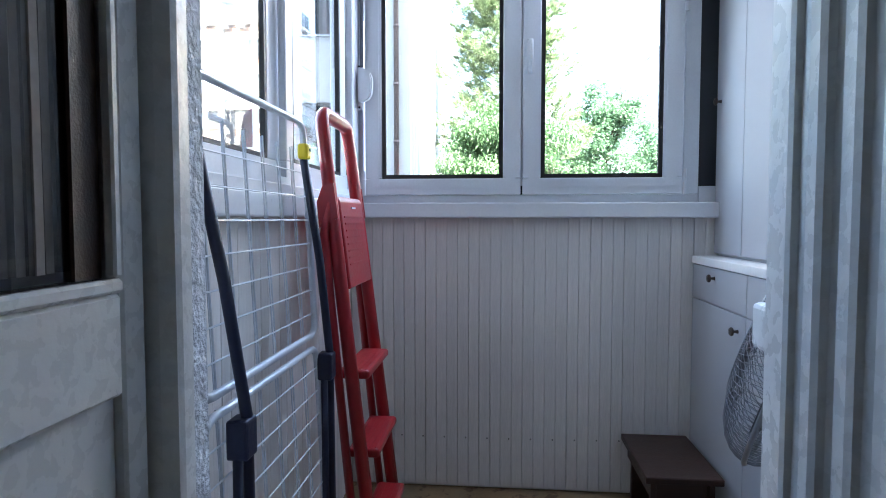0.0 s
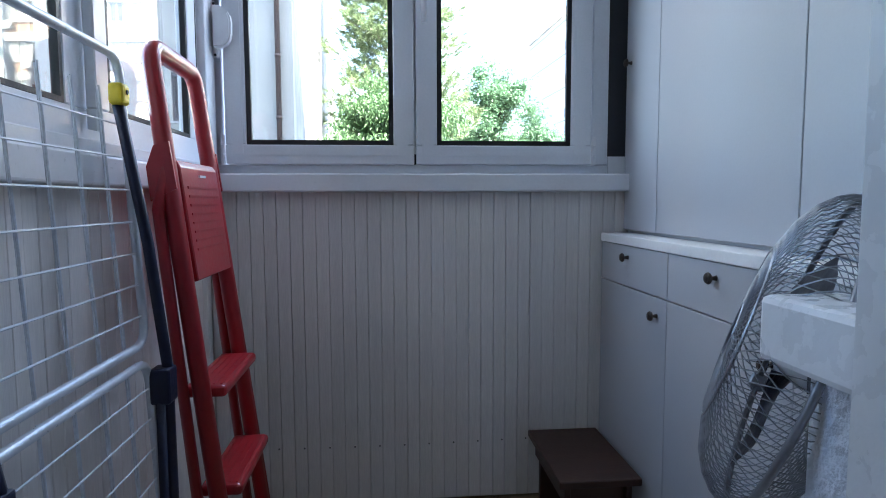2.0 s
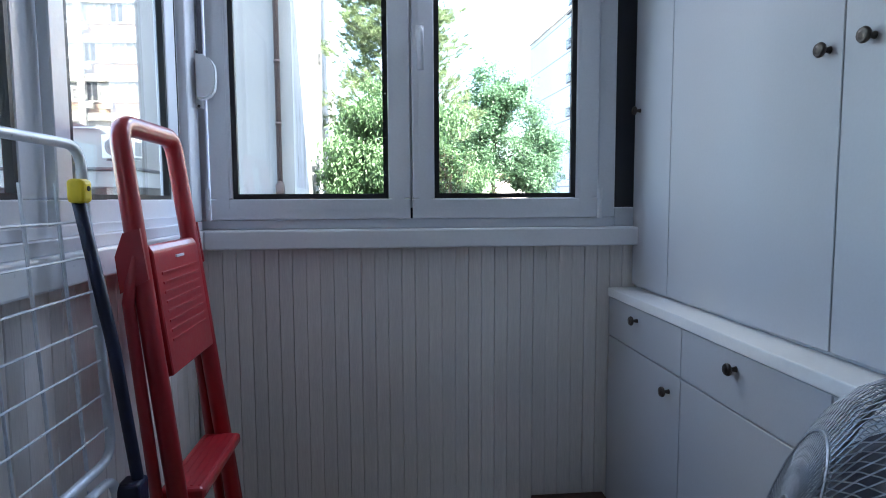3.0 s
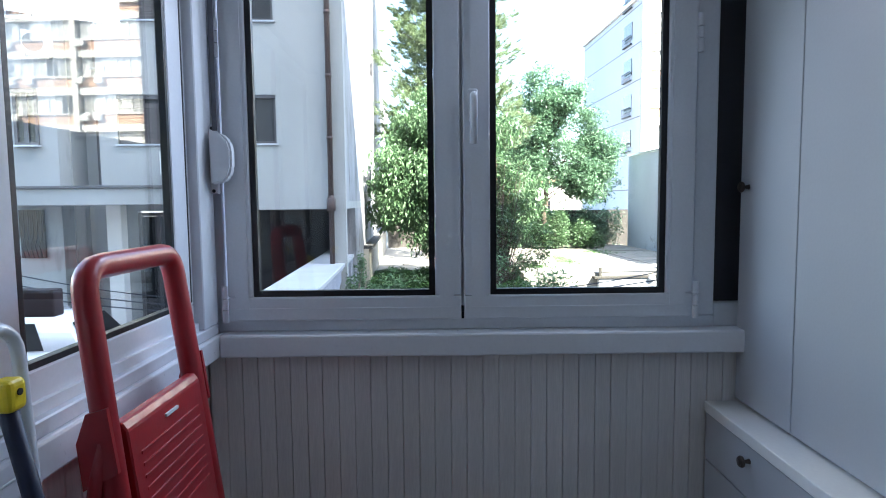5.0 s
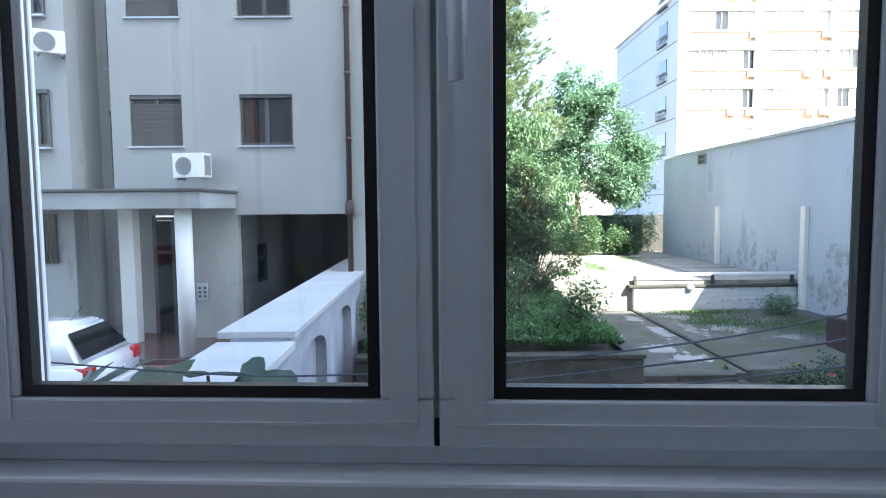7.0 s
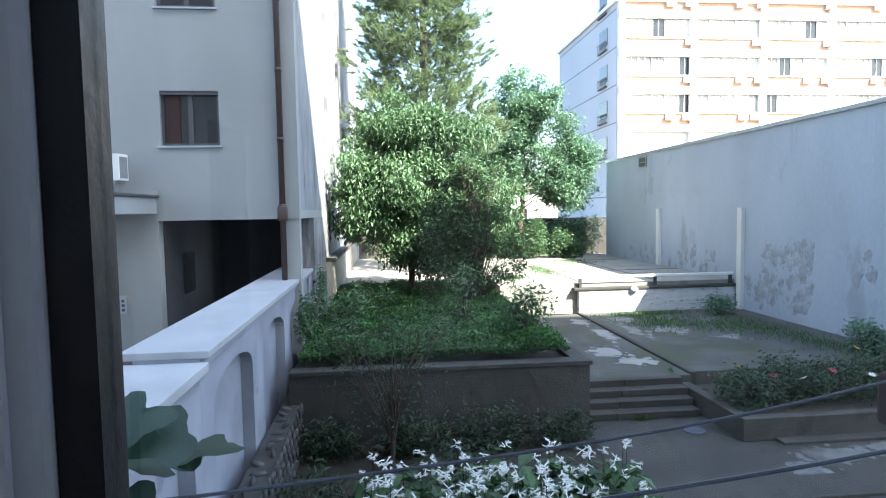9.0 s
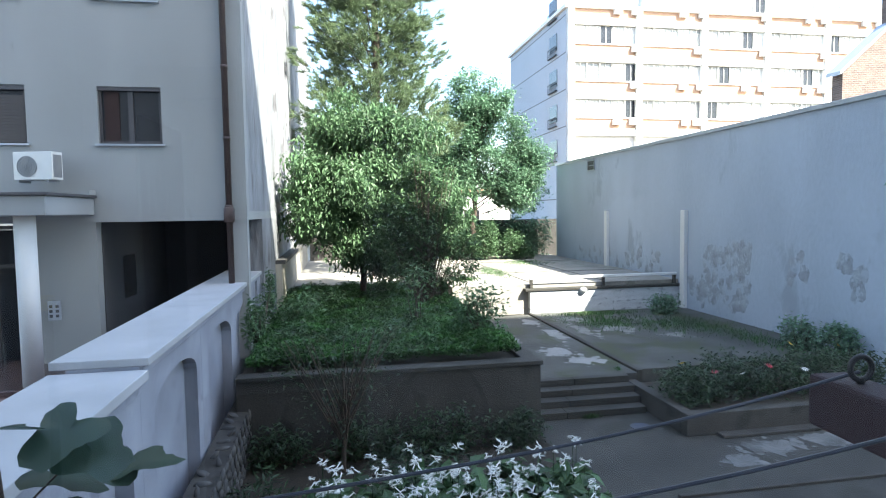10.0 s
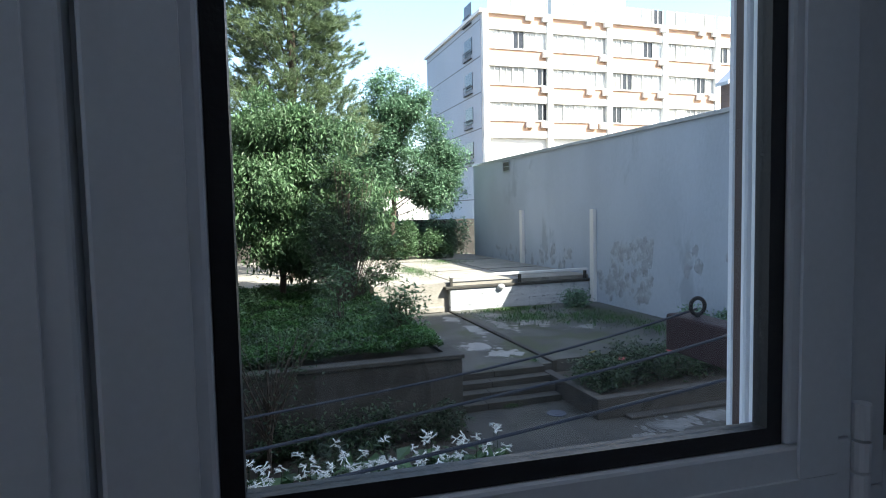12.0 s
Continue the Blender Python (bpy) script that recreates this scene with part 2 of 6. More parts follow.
M_CONCD = surface("dark_shaded_concrete", (0.062, 0.056, 0.05), 0.85, vary=0.4, scale=1.3, fine=16, bump=0.6, depth=0.02, spots=(0.03, 0.028, 0.025), spot_scale=1.3, spot_size=0.56)
M_PLAT = surface("mossy_shaded_concrete", (0.08, 0.08, 0.074), 0.85, vary=0.4, scale=0.8, fine=16, bump=0.4, spots=(0.05, 0.058, 0.03), spot_scale=0.5, spot_size=0.52)
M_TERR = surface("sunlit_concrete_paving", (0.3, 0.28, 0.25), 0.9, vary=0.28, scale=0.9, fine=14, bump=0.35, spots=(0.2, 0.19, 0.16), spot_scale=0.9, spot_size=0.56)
M_WORN = surface("pale_worn_screed", (0.27, 0.27, 0.265), 0.9, vary=0.15, scale=2, fine=20, bump=0.25)
M_STONE = surface("rubble_stone", (0.075, 0.072, 0.07), 0.95, vary=0.25, scale=5, fine=30, bump=0.5, rnd=0.25)
M_SOIL = surface("dark_soil", (0.035, 0.028, 0.02), 0.95, vary=0.3, scale=3, fine=30, bump=0.6, depth=0.03)
M_YARD = surface("reddish_yard_paving", (0.2, 0.13, 0.12), 0.8, vary=0.18, scale=0.8, fine=20, bump=0.2)
# shade inside the passage, painted as a dark wall colour
M_PASSAGESHADE = surface("shade_dark_passage_wall", (0.07, 0.07, 0.075), 0.9, vary=0.2, scale=1, fine=20)
M_FRAMEDARK = surface("dark_window_frame", (0.07, 0.065, 0.07), 0.45, vary=0.1, scale=8, fine=60)
M_WINDARK = surface("dark_house_glass", (0.02, 0.022, 0.026), 0.06, vary=0.2, scale=1.2, fine=9, bump=0)
M_SHUTTER = surface("brown_grey_blind", (0.07, 0.06, 0.058), 0.6, vary=0.12, scale=6, fine=60)
M_PIPE = surface("brown_downpipe", (0.07, 0.045, 0.04), 0.5, vary=0.15, scale=4, fine=50)
M_ACWHITE = surface("white_appliance_shell", (0.72, 0.72, 0.7), 0.45, vary=0.06, scale=6, fine=60)
M_ACGRILL = surface("grey_grille", (0.3, 0.31, 0.32), 0.5, vary=0.1, scale=20, fine=80)
M_FARWHITE = surface("white_concrete_frame", (0.74, 0.72, 0.68), 0.85, vary=0.06, scale=0.2, fine=8, bump=0.05)
M_FARORANGE = surface("orange_brick_band", (0.56, 0.36, 0.25), 0.9, vary=0.12, scale=0.5, fine=12, bump=0.1)
M_FARGLASS = surface("pale_curtained_glass", (0.58, 0.58, 0.55), 0.25, vary=0.3, scale=0.25, fine=3, bump=0, rnd=0.5)
# office gable: same white block, its bluish shade put into the colour
M_FARSIDE = surface("shaded_grey_blue_gable", (0.4, 0.43, 0.48), 0.9, vary=0.05, scale=0.2, fine=6)
M_BRICK = surface("old_red_brown_brick", (0.19, 0.125, 0.105), 0.95, vary=0.35, scale=2.5, fine=12, bump=0.5, depth=0.04, rnd=0.1)


def add_courses(m, mortar):
    """Brick courses laid over a wall material's own colour."""
    N, L = m.node_tree.nodes, m.node_tree.links
    bs = N["Principled BSDF"]
    old = bs.inputs["Base Color"].links[0].from_socket
    tc, sp, cb_ = N.new("ShaderNodeTexCoord"), N.new("ShaderNodeSeparateXYZ"), N.new("ShaderNodeCombineXYZ")
    L.new(tc.outputs["Object"], sp.inputs[0])
    L.new(sp.outputs[0], cb_.inputs[0])
    L.new(sp.outputs[2], cb_.inputs[1])
    bt = N.new("ShaderNodeTexBrick")
    bt.inputs["Scale"].default_value = 1.0
    bt.inputs["Brick Width"].default_value, bt.inputs["Row Height"].default_value, bt.inputs["Mortar Size"].default_value = 0.26, 0.085, 0.012
    bt.inputs["Mortar"].default_value = (*mortar, 1)
    L.new(cb_.outputs[0], bt.inputs["Vector"])
    L.new(old, bt.inputs["Color1"])
    hv = N.new("ShaderNodeVectorMath")
    hv.operation, hv.inputs["Scale"].default_value = "SCALE", 0.62
    L.new(old, hv.inputs[0])
    L.new(hv.outputs[0], bt.inputs["Color2"])
    L.new(bt.outputs["Color"], bs.inputs["Base Color"])


add_courses(M_BRICK, (0.2, 0.18, 0.16))
M_BARK = surface("grey_brown_bark", (0.09, 0.065, 0.05), 0.95, vary=0.3, scale=4, fine=25, bump=0.8, depth=0.03, stretch=(1, 1, 0.3))
M_LEAF1 = surface("broad_green_leaf", (0.1, 0.185, 0.088), 0.5, vary=0.2, scale=0.8, fine=8, bump=0, leaf=0.5)
M_LEAF2 = surface("blue_green_leaf", (0.145, 0.26, 0.16), 0.45, vary=0.2, scale=0.6, fine=6, bump=0, leaf=0.5)
M_PINE = surface("pine_needle", (0.14, 0.2, 0.1), 0.5, vary=0.25, scale=0.7, fine=8, bump=0, leaf=0.5)
M_GRASS = surface("ground_cover_leaf", (0.055, 0.15, 0.036), 0.5, vary=0.5, scale=1.3, fine=9, bump=0, leaf=0.5)
M_DARKLEAF = surface("dark_shrub_leaf", (0.04, 0.075, 0.035), 0.5, vary=0.25, scale=1.2, fine=9, bump=0, leaf=0.5)
M_VINE = surface("large_vine_leaf", (0.03, 0.06, 0.042), 0.45, vary=0.2, scale=3, fine=20, bump=0.1, leaf=0.3)
M_DEEPGREEN = surface("deep_green_leaf", (0.085, 0.16, 0.07), 0.55, vary=0.25, scale=1.0, fine=9, bump=0, leaf=0.5)
M_PETAL = surface("white_petal", (0.8, 0.8, 0.78), 0.5, vary=0.05, scale=5, fine=30, bump=0)
M_YPETAL = surface("yellow_petal", (0.8, 0.5, 0.03), 0.5, vary=0.1, scale=5, fine=30, bump=0)
M_RPETAL = surface("dark_red_petal", (0.4, 0.02, 0.04), 0.5, vary=0.1, scale=5, fine=30, bump=0)
M_CARPAINT = surface("white_car_paint", (0.75, 0.76, 0.78), 0.2, vary=0.02, scale=1, fine=30, bump=0, coat=0.8)
M_CARGLASS = surface("dark_car_glass", (0.015, 0.018, 0.02), 0.05, vary=0.1, bump=0)
M_TYRE = surface("black_tyre", (0.015, 0.015, 0.016), 0.8, vary=0.2, scale=20, fine=80)
M_RIM = surface("silver_rim", (0.55, 0.56, 0.58), 0.3, 0.8, vary=0.1, scale=20, fine=80)
M_TAIL = surface("red_tail_lamp", (0.45, 0.012, 0.015), 0.15, vary=0.1, bump=0, coat=0.6)
M_PLATE = surface("white_number_plate", (0.75, 0.75, 0.75), 0.4, vary=0.03, bump=0)
M_INK = surface("dark_ink", (0.02, 0.02, 0.03), 0.6, vary=0.1, bump=0)
M_BEAM = surface("dark_red_oxide_steel", (0.02, 0.006, 0.009), 0.85, 0.0, vary=0.2, scale=6, fine=60, bump=0.15)
M_LINE = surface("blue_grey_clothes_line", (0.035, 0.042, 0.06), 0.6, vary=0.15, scale=30, fine=120)
M_IRON = surface("black_iron", (0.03, 0.03, 0.033), 0.55, 0.4, vary=0.2, scale=20, fine=80)
M_GREENP = surface("green_plastic", (0.02, 0.3, 0.14), 0.4, vary=0.1)
M_FLASH = surface("grey_metal_flashing", (0.42, 0.45, 0.5), 0.4, 0.4, vary=0.1, scale=1, fine=30)
M_MARBLE = surface("polished_brown_stone", (0.12, 0.08, 0.075), 0.2, vary=0.2, scale=3, fine=20, bump=0.02)

# ---- the balcony: floor, ceiling, walls ----
def structure(name, bm, material, label, category, garden=False, smooth=False):
    return put(tagged(part(name, bm, material, smooth=smooth), label, category, kind="structure"), garden)


structure("floor", boxes((-0.95, 1.3, -1.8, 0.3, -0.16, 0.0)), M_FLOOR, "worn ochre balcony floor with stained edge", "floor")
structure("ceiling", boxes((-0.95, 1.3, -1.8, 0.3, 2.62, 2.8)), M_ROOM, "plain pale balcony ceiling slab", "ceiling")
wall_front = structure("wall_north", boxes((-0.95, 1.3, 0.048, 0.26, 0.0, 1.2), (-0.95, 1.3, 0.0605, 0.1, 1.2, 1.262), (-0.95, 1.3, 0.06, 0.26, 2.42, 2.62)), M_ROOM, "balcony parapet lined with white painted boards", "wall")
wall_left = structure("wall_west", boxes((-0.95, -0.768, -1.62, 0.048, 0.0, 1.2), (-0.9, -0.801, -1.62, 0.06, 1.2, 1.262), (-0.95, -0.77, -1.62, 0.06, 2.42, 2.62), (-0.95, -0.77, -1.62, -1.545, 1.2, 2.42)), M_ROOM, "side parapet lined with white painted boards", "wall")
structure("wall_east", boxes((1.17, 1.3, -1.65, 0.048, 0.0, 2.62), (0.84, 1.17, 0.02, 0.06, 1.2, 2.62)), M_ROOM, "plain balcony end wall behind cupboards", "wall")
# house wall between room and balcony, with door and window openings
structure("wall_south", boxes(
    (-0.95, -0.575, -1.8, -1.62, 0.0, 2.62), (-0.575, 0.34, -1.8, -1.65, 2.25, 2.62),
    (0.315, 1.3, -1.8, -1.65, 0.0, 1.0), (0.34, 1.3, -1.8, -1.65, 2.25, 2.62), (1.17, 1.3, -1.8, -1.65, 1.0, 2.25)),
    M_STUCCO, "white roughcast house wall beside the balcony door", "wall")
structure("trim", boxes((0.29, 1.17, -1.83, -1.6, 1.0, 1.07, 0.008, 2)), M_DOORPAINT, "thick white painted outer window sill", "window sill")
# the room behind
structure("wall_room", boxes((-2.3, -2.2, -5.2, -1.95, 0, 2.62), (2.2, 2.3, -5.2, -1.95, 0, 2.62), (-2.3, 2.3, -5.3, -5.2, 0, 2.62),
                              (-2.3, -0.62, -1.95, -1.8, 0, 2.62), (1.25, 2.3, -1.95, -1.8, 0, 2.62), (-0.62, 1.25, -1.95, -1.8, 2.3, 2.62), (0.42, 1.25, -1.95, -1.8, 0, 1.0)),
          M_ROOM, "plain cream walls of the room behind", "wall")
structure("floor_room", boxes((-2.3, 2.3, -5.3, -1.8, -0.16, 0.0)), M_PARQUET, "brown parquet floor of the room", "floor")
structure("ceiling_room", boxes((-2.3, 2.3, -5.3, -1.8, 2.62, 2.8)), M_ROOM, "plain room ceiling", "ceiling")

# white boards on both parapets
def plank_mesh(w, h, t):
    bm = bmesh.new()
    prism(bm, [(-w / 2 + 0.0005, 0), (-w / 2 + 0.0003, -t + 0.0016), (-w / 2 + 0.0019, -t), (w / 2 - 0.0019, -t), (w / 2 - 0.0003, -t + 0.0016), (w / 2 - 0.0005, 0)], "z", 0, h)
    me = bpy.data.meshes.new("plank")
    bm.to_mesh(me)
    bm.free()
    me.materials.append(M_PLANK)
    return me


PW = 0.0475
PLANKS = [plank_mesh(PW, 1.19, 0.018), plank_mesh(PW, 1.19, 0.0165), plank_mesh(PW - 0.002, 1.19, 0.0172)]
for i in range(33):
    ob = new("plank", PLANKS[(i * 7 + i // 3) % 3])
    ob.parent = wall_front
    ob.location = (-0.725 + PW * i, 0.048, 0.012)
for i in range(34):
    ob = new("plank", PLANKS[(i * 5 + i // 4) % 3])
    ob.parent = wall_left
    ob.matrix_local = pose(-0.768, 0.0 - PW * i, 0.012, 0, 0, 90)
bm = bmesh.new()
for i in range(0, 33, 2):
    cyl(bm, (-0.725 + PW * i + 0.012, 0.0305, 0.235 + 0.006 * math.sin(i * 3)), (-0.725 + PW * i + 0.012, 0.029, 0.235 + 0.006 * math.sin(i * 3)), 0.0032, seg=6)
part("nail_heads", bm, M_IRON, wall_front, "small dark nail heads", kind="stuff")
# ledges under the windows
structure("trim_ledge", boxes((-0.695, 0.835, -0.032, 0.06, 1.203, 1.268, 0.006, 2)), M_PVC, "white plastic ledge under the end window", "window ledge")
structure("trim_ledge_side", boxes((-0.80, -0.695, -1.545, 0.06, 1.203, 1.268, 0.006, 2)), M_PVC, "white plastic ledge under the side window", "window ledge")

# ---- end window with two sashes ----
WT = 2.36
win = thing("window_1", (0, 0.03, 1.268), "white two-sash casement window over the parapet", "window", kind="structure")
b0 = 1.268
def z(v):
    return v - b0
part("window_frame", boxes((-0.75, 0.735, -0.005, 0.07, 0.0, 0.034, 0.003), (-0.75, 0.735, -0.005, 0.07, z(WT - 0.02), z(2.42), 0.003),
                           (-0.75, -0.69, -0.005, 0.07, 0.035, z(WT - 0.021), 0.003), (0.672, 0.735, -0.005, 0.07, 0.035, z(WT - 0.021), 0.003)), M_ALU, win)
# plain dark panel fills the slot right of the frame
part("dark_strip", boxes((0.736, 0.84, 0.03, 0.05, 0.07, z(2.42))), M_DARKPANEL, win, "narrow dark grey panel strip")
part("strip_rail", boxes((0.736, 0.84, 0.0, 0.06, 0.0, 0.068, 0.003)), M_ALU, win)


def sash(x0, x1, gx0, gx1, flip):
    s = part("sash", boxes((x0, x1, -0.03, 0.02, z(1.303), z(1.372), 0.004, 2), (x0, x1, -0.03, 0.02, z(2.27), z(2.355), 0.004, 2),
                           (x0, gx0, -0.03, 0.02, z(1.3725), z(2.2695), 0.004, 2), (gx1, x1, -0.03, 0.02, z(1.3725), z(2.2695), 0.004, 2)), M_ALU, win)
    w = 0.017
    a0, a1, c0, c1 = gx0 + 0.0005, gx1 - 0.0005, z(1.3728), z(2.2692)
    part("gasket", boxes((a0, a1, -0.024, -0.006, c0, c0 + w), (a0, a1, -0.024, -0.006, c1 - w, c1),
                         (a0, a0 + w, -0.024, -0.006, c0 + w, c1 - w), (a1 - w, a1, -0.024, -0.006, c0 + w, c1 - w)), M_RUBBER, s)
    part("bead", boxes((x0 + 0.022, gx0 - 0.012, -0.0335, -0.0302, z(1.34), z(2.3)), (gx1 + 0.012, x1 - 0.022, -0.0335, -0.0302, z(1.34), z(2.3)),
                       (x0 + 0.022, x1 - 0.022, -0.0335, -0.0302, z(1.335), z(1.3395))), M_ALU, s)
    p = part("pane", boxes((a0 + w, a1 - w, -0.016, -0.012, c0 + w, c1 - w)), M_GLASS, s)
    p.visible_shadow = False
    xh = x0 - 0.008 if not flip else x1 + 0.008
    for zz in (1.30, 2.05):
        bm = bmesh.new()
        cyl(bm, (xh, -0.032, z(zz)), (xh, -0.032, z(zz + 0.036)), 0.0085)
        cyl(bm, (xh, -0.032, z(zz + 0.039)), (xh, -0.032, z(zz + 0.068)), 0.0085)
        cyl(bm, (xh, -0.032, z(zz + 0.071)), (xh, -0.032, z(zz + 0.106)), 0.0085)
        part("hinge", bm, M_PVC, s)
    return s


sash_a = sash(-0.676, -0.004, -0.603, -0.079, False)
sash_b = sash(0.004, 0.662, 0.08, 0.583, True)
bm = bmesh.new()
box(bm, 0.018, 0.046, -0.042, -0.03, z(1.865), z(1.955), 0.005, 2)
tube(bm, rounded([(0.032, -0.04, z(1.935)), (0.032, -0.075, z(1.935)), (0.032, -0.072, z(1.80))], 0.02), 0.012, 10, squash=0.7)
part("handle", bm, M_PVC, sash_b, "white lever handle hanging down", smooth=True)
# lower plate in the gap between sashes
part("closing_strip", boxes((-0.0035, 0.0035, -0.02, 0.0, z(1.303), z(1.34))), M_RUBBER, win)
part("closing_strip", boxes((-0.0035, 0.0035, -0.012, 0.0, z(1.3405), z(2.35))), M_ALU, win)

# outer guide rails of the roller shutter, seen through the panes
for sg, xo in ((1, 0.0), (-1, -0.02)):
    def gx(a, b):
        return (a, b) if sg > 0 else (-b + xo, -a + xo)
    part("shutter_guide", boxes((*gx(0.625, 0.70), 0.072, 0.08, 0.0, z(2.42), 0.002), (*gx(0.652, 0.70), 0.122, 0.132, 0.0, z(2.42), 0.002), (*gx(0.668, 0.70), 0.081, 0.121, 0.0, z(2.42))), M_ALU, win)
    part("guide_brush", boxes((*gx(0.652, 0.667), 0.082, 0.12, 0.0, z(2.42))), M_PIPE, win, "dark brown brush strip")
part("outer_sill", boxes((-0.75, 0.84, 0.072, 0.135, -0.05, -0.02, 0.004)), M_FLASH, win)

# ---- side window with sliding sashes ----
side = thing("window_2", (-0.75, -0.8, 1.268), "white sliding side window, closed, with reflections", "window", kind="structure")
def sy(y):
    return y + 0.8
part("window_frame", boxes((-0.05, 0.045, sy(-1.545), sy(0.0), 0.0, 0.03, 0.003), (-0.05, 0.045, sy(-1.545), sy(0.0), z(2.33), z(2.42), 0.003),
                           (-0.05, 0.045, sy(-0.1), sy(0.0), 0.031, z(2.329), 0.003), (-0.05, 0.045, sy(-1.545), sy(-1.5), 0.031, z(2.329), 0.003),
                           (0.02, 0.03, sy(-1.5), sy(-0.1), 0.031, 0.052), (-0.012, -0.006, sy(-1.5), sy(-0.1), 0.031, 0.05)), M_ALU, side)
for (y0, y1, x) in ((-0.815, -0.105, 0.008), (-1.495, -0.79, -0.022)):
    s = part("sliding_sash", boxes((x - 0.012, x + 0.012, sy(y0), sy(y1), 0.032, z(1.372), 0.003), (x - 0.012, x + 0.012, sy(y0), sy(y1), z(2.26), z(2.328), 0.003),
                                   (x - 0.012, x + 0.012, sy(y0), sy(y0 + 0.06), z(1.3725), z(2.2595), 0.003), (x - 0.012, x + 0.012, sy(y1 - 0.095), sy(y1), z(1.3725), z(2.2595), 0.003)), M_ALU, side)
    g0, g1 = y0 + 0.0605, y1 - 0.0955
    part("gasket", boxes((x - 0.008, x + 0.010, sy(g0), sy(g1), z(1.3728), z(1.384)), (x - 0.008, x + 0.010, sy(g0), sy(g0 + 0.012), z(1.3842), z(2.259)),
                         (x - 0.008, x + 0.010, sy(g1 - 0.012), sy(g1), z(1.3842), z(2.259))), M_RUBBER, s)
    p = part("pane", boxes((x - 0.002, x + 0.002, sy(g0 + 0.012), sy(g1 - 0.012), z(1.3842), z(2.259))), M_GLASS, s)
    p.visible_shadow = False
s = part("brush_seal", boxes((0.0195, 0.0215, sy(-0.123), sy(-0.117), z(1.38), z(2.25))), M_RUBBER, side)
bm = boxes((0.0205, 0.026, sy(-0.085), sy(-0.06), z(1.80), z(2.0), 0.002), (0.0262, 0.03, sy(-0.08), sy(-0.066), z(1.84), z(1.96), 0.001))
cyl(bm, (0.0262, sy(-0.0725), z(1.815)), (0.0285, sy(-0.0725), z(1.815)), 0.004, seg=8)
part("latch_plate", bm, M_PVC, side, "narrow white latch plate")
# the corner post between both windows
structure("trim_corner_post", boxes((-0.80, -0.751, 0.002, 0.10, 1.268, 2.42, 0.003)), M_ALU, "white corner post between the windows", "window post")

# ---- shutter strap and its reel ----
reel = thing("shutter_strap_reel", (-0.70, -0.006, 1.67), "white plastic shutter strap reel on the window post", "strap reel")
part("mounting_plate", boxes((-0.012, 0.018, -0.012, 0.0, 0.0, 0.19, 0.003)), M_PVC, reel)
bm = bmesh.new()
prism(bm, [(0.006, 0.025), (0.04, 0.03), (0.058, 0.045), (0.066, 0.07), (0.067, 0.12), (0.06, 0.145), (0.04, 0.165), (0.006, 0.172)], "y", -0.045, -0.0125)
bmesh.ops.bevel(bm, geom=bm.edges[:], offset=0.006, segments=2, affect="EDGES")
part("reel_cover", bm, M_PVC, reel)
for zz in (0.008, 0.182):
    bm = bmesh.new()
    cyl(bm, (0.004, -0.0122, zz), (0.004, -0.0145, zz), 0.005, seg=8)
    part("screw", bm, M_IRON, reel)
part("strap", boxes((0.012, 0.026, -0.03, -0.028, 0.173, 0.80)), M_STRAP, reel, "dark grey webbing strap running up")

# ---- door frame and open door leaf ----
bm = bmesh.new()
prism(bm, [(0.216, -1.862), (0.219, -1.868), (0.226, -1.87), (0.229, -1.878), (0.229, -1.896), (0.234, -1.902), (0.242, -1.904), (0.246, -1.91), (0.246, -1.93), (0.25, -1.937), (0.257, -1.94), (0.262, -1.948), (0.264, -1.958), (0.264, -1.975), (0.268, -1.984), (0.278, -1.99), (0.287, -1.995), (0.3, -2.01), (0.42, -2.012), (0.42, -1.802), (0.24, -1.802), (0.218, -1.815)], "z", 0, 2.25)
structure("trim_door_frame_east", bm, M_DOORPAINT, "glossy white moulded door frame post", "door frame")
bm = bmesh.new()
prism(bm, [(-0.503, -1.836), (-0.5, -1.826), (-0.5, -1.802), (-0.62, -1.802), (-0.62, -1.99), (-0.59, -1.99), (-0.585, -1.846), (-0.522, -1.843)], "z", 0, 2.25)
structure("trim_door_frame_west", bm, M_DOORPAINT, "glossy white moulded door frame post", "door frame")
structure("trim_door_frame_top", boxes((-0.499, 0.215, -1.9, -1.803, 2.1, 2.25, 0.004)), M_DOORPAINT, "glossy white door frame head", "door frame")
door = thing("door_1", (-0.535, -1.85, 0.01), "white half-glazed balcony door standing open into the room", "door", kind="structure")
bm = boxes((-0.04, 0.0, -0.045, 0.0, 0.0, 2.06, 0.004), (-0.04, 0.0, -0.7, -0.61, 0.0, 2.06, 0.004), (-0.04, 0.0, -0.609, -0.046, 0.98, 1.1, 0.004),
           (-0.04, 0.0, -0.609, -0.046, 0.0, 0.2, 0.004), (-0.04, 0.0, -0.609, -0.046, 1.97, 2.06, 0.004))
part("leaf_frame", bm, M_DOORPAINT, door)
part("panel", boxes((-0.03, -0.014, -0.609, -0.046, 0.201, 0.979)), M_DOORPAINT, door)
part("glazing_bead", boxes((-0.012, 0.004, -0.609, -0.046, 1.101, 1.118, 0.004), (-0.012, 0.003, -0.06, -0.0465, 1.119, 1.969, 0.003)), M_DOORPAINT, door)
# brown strip paints the curtain's reflection in the glazing bead
part("bead_reflection", boxes((-0.018, -0.013, -0.104, -0.062, 1.119, 1.969)), M_BROWN, door, "brown strip for the curtain reflected in the glazing bead")
p = part("pane", boxes((-0.024, -0.02, -0.609, -0.061, 1.119, 1.969)), M_DARKGLASS, door, "dark door glass with a curtain behind")
p.visible_shadow = False
bm = bmesh.new()
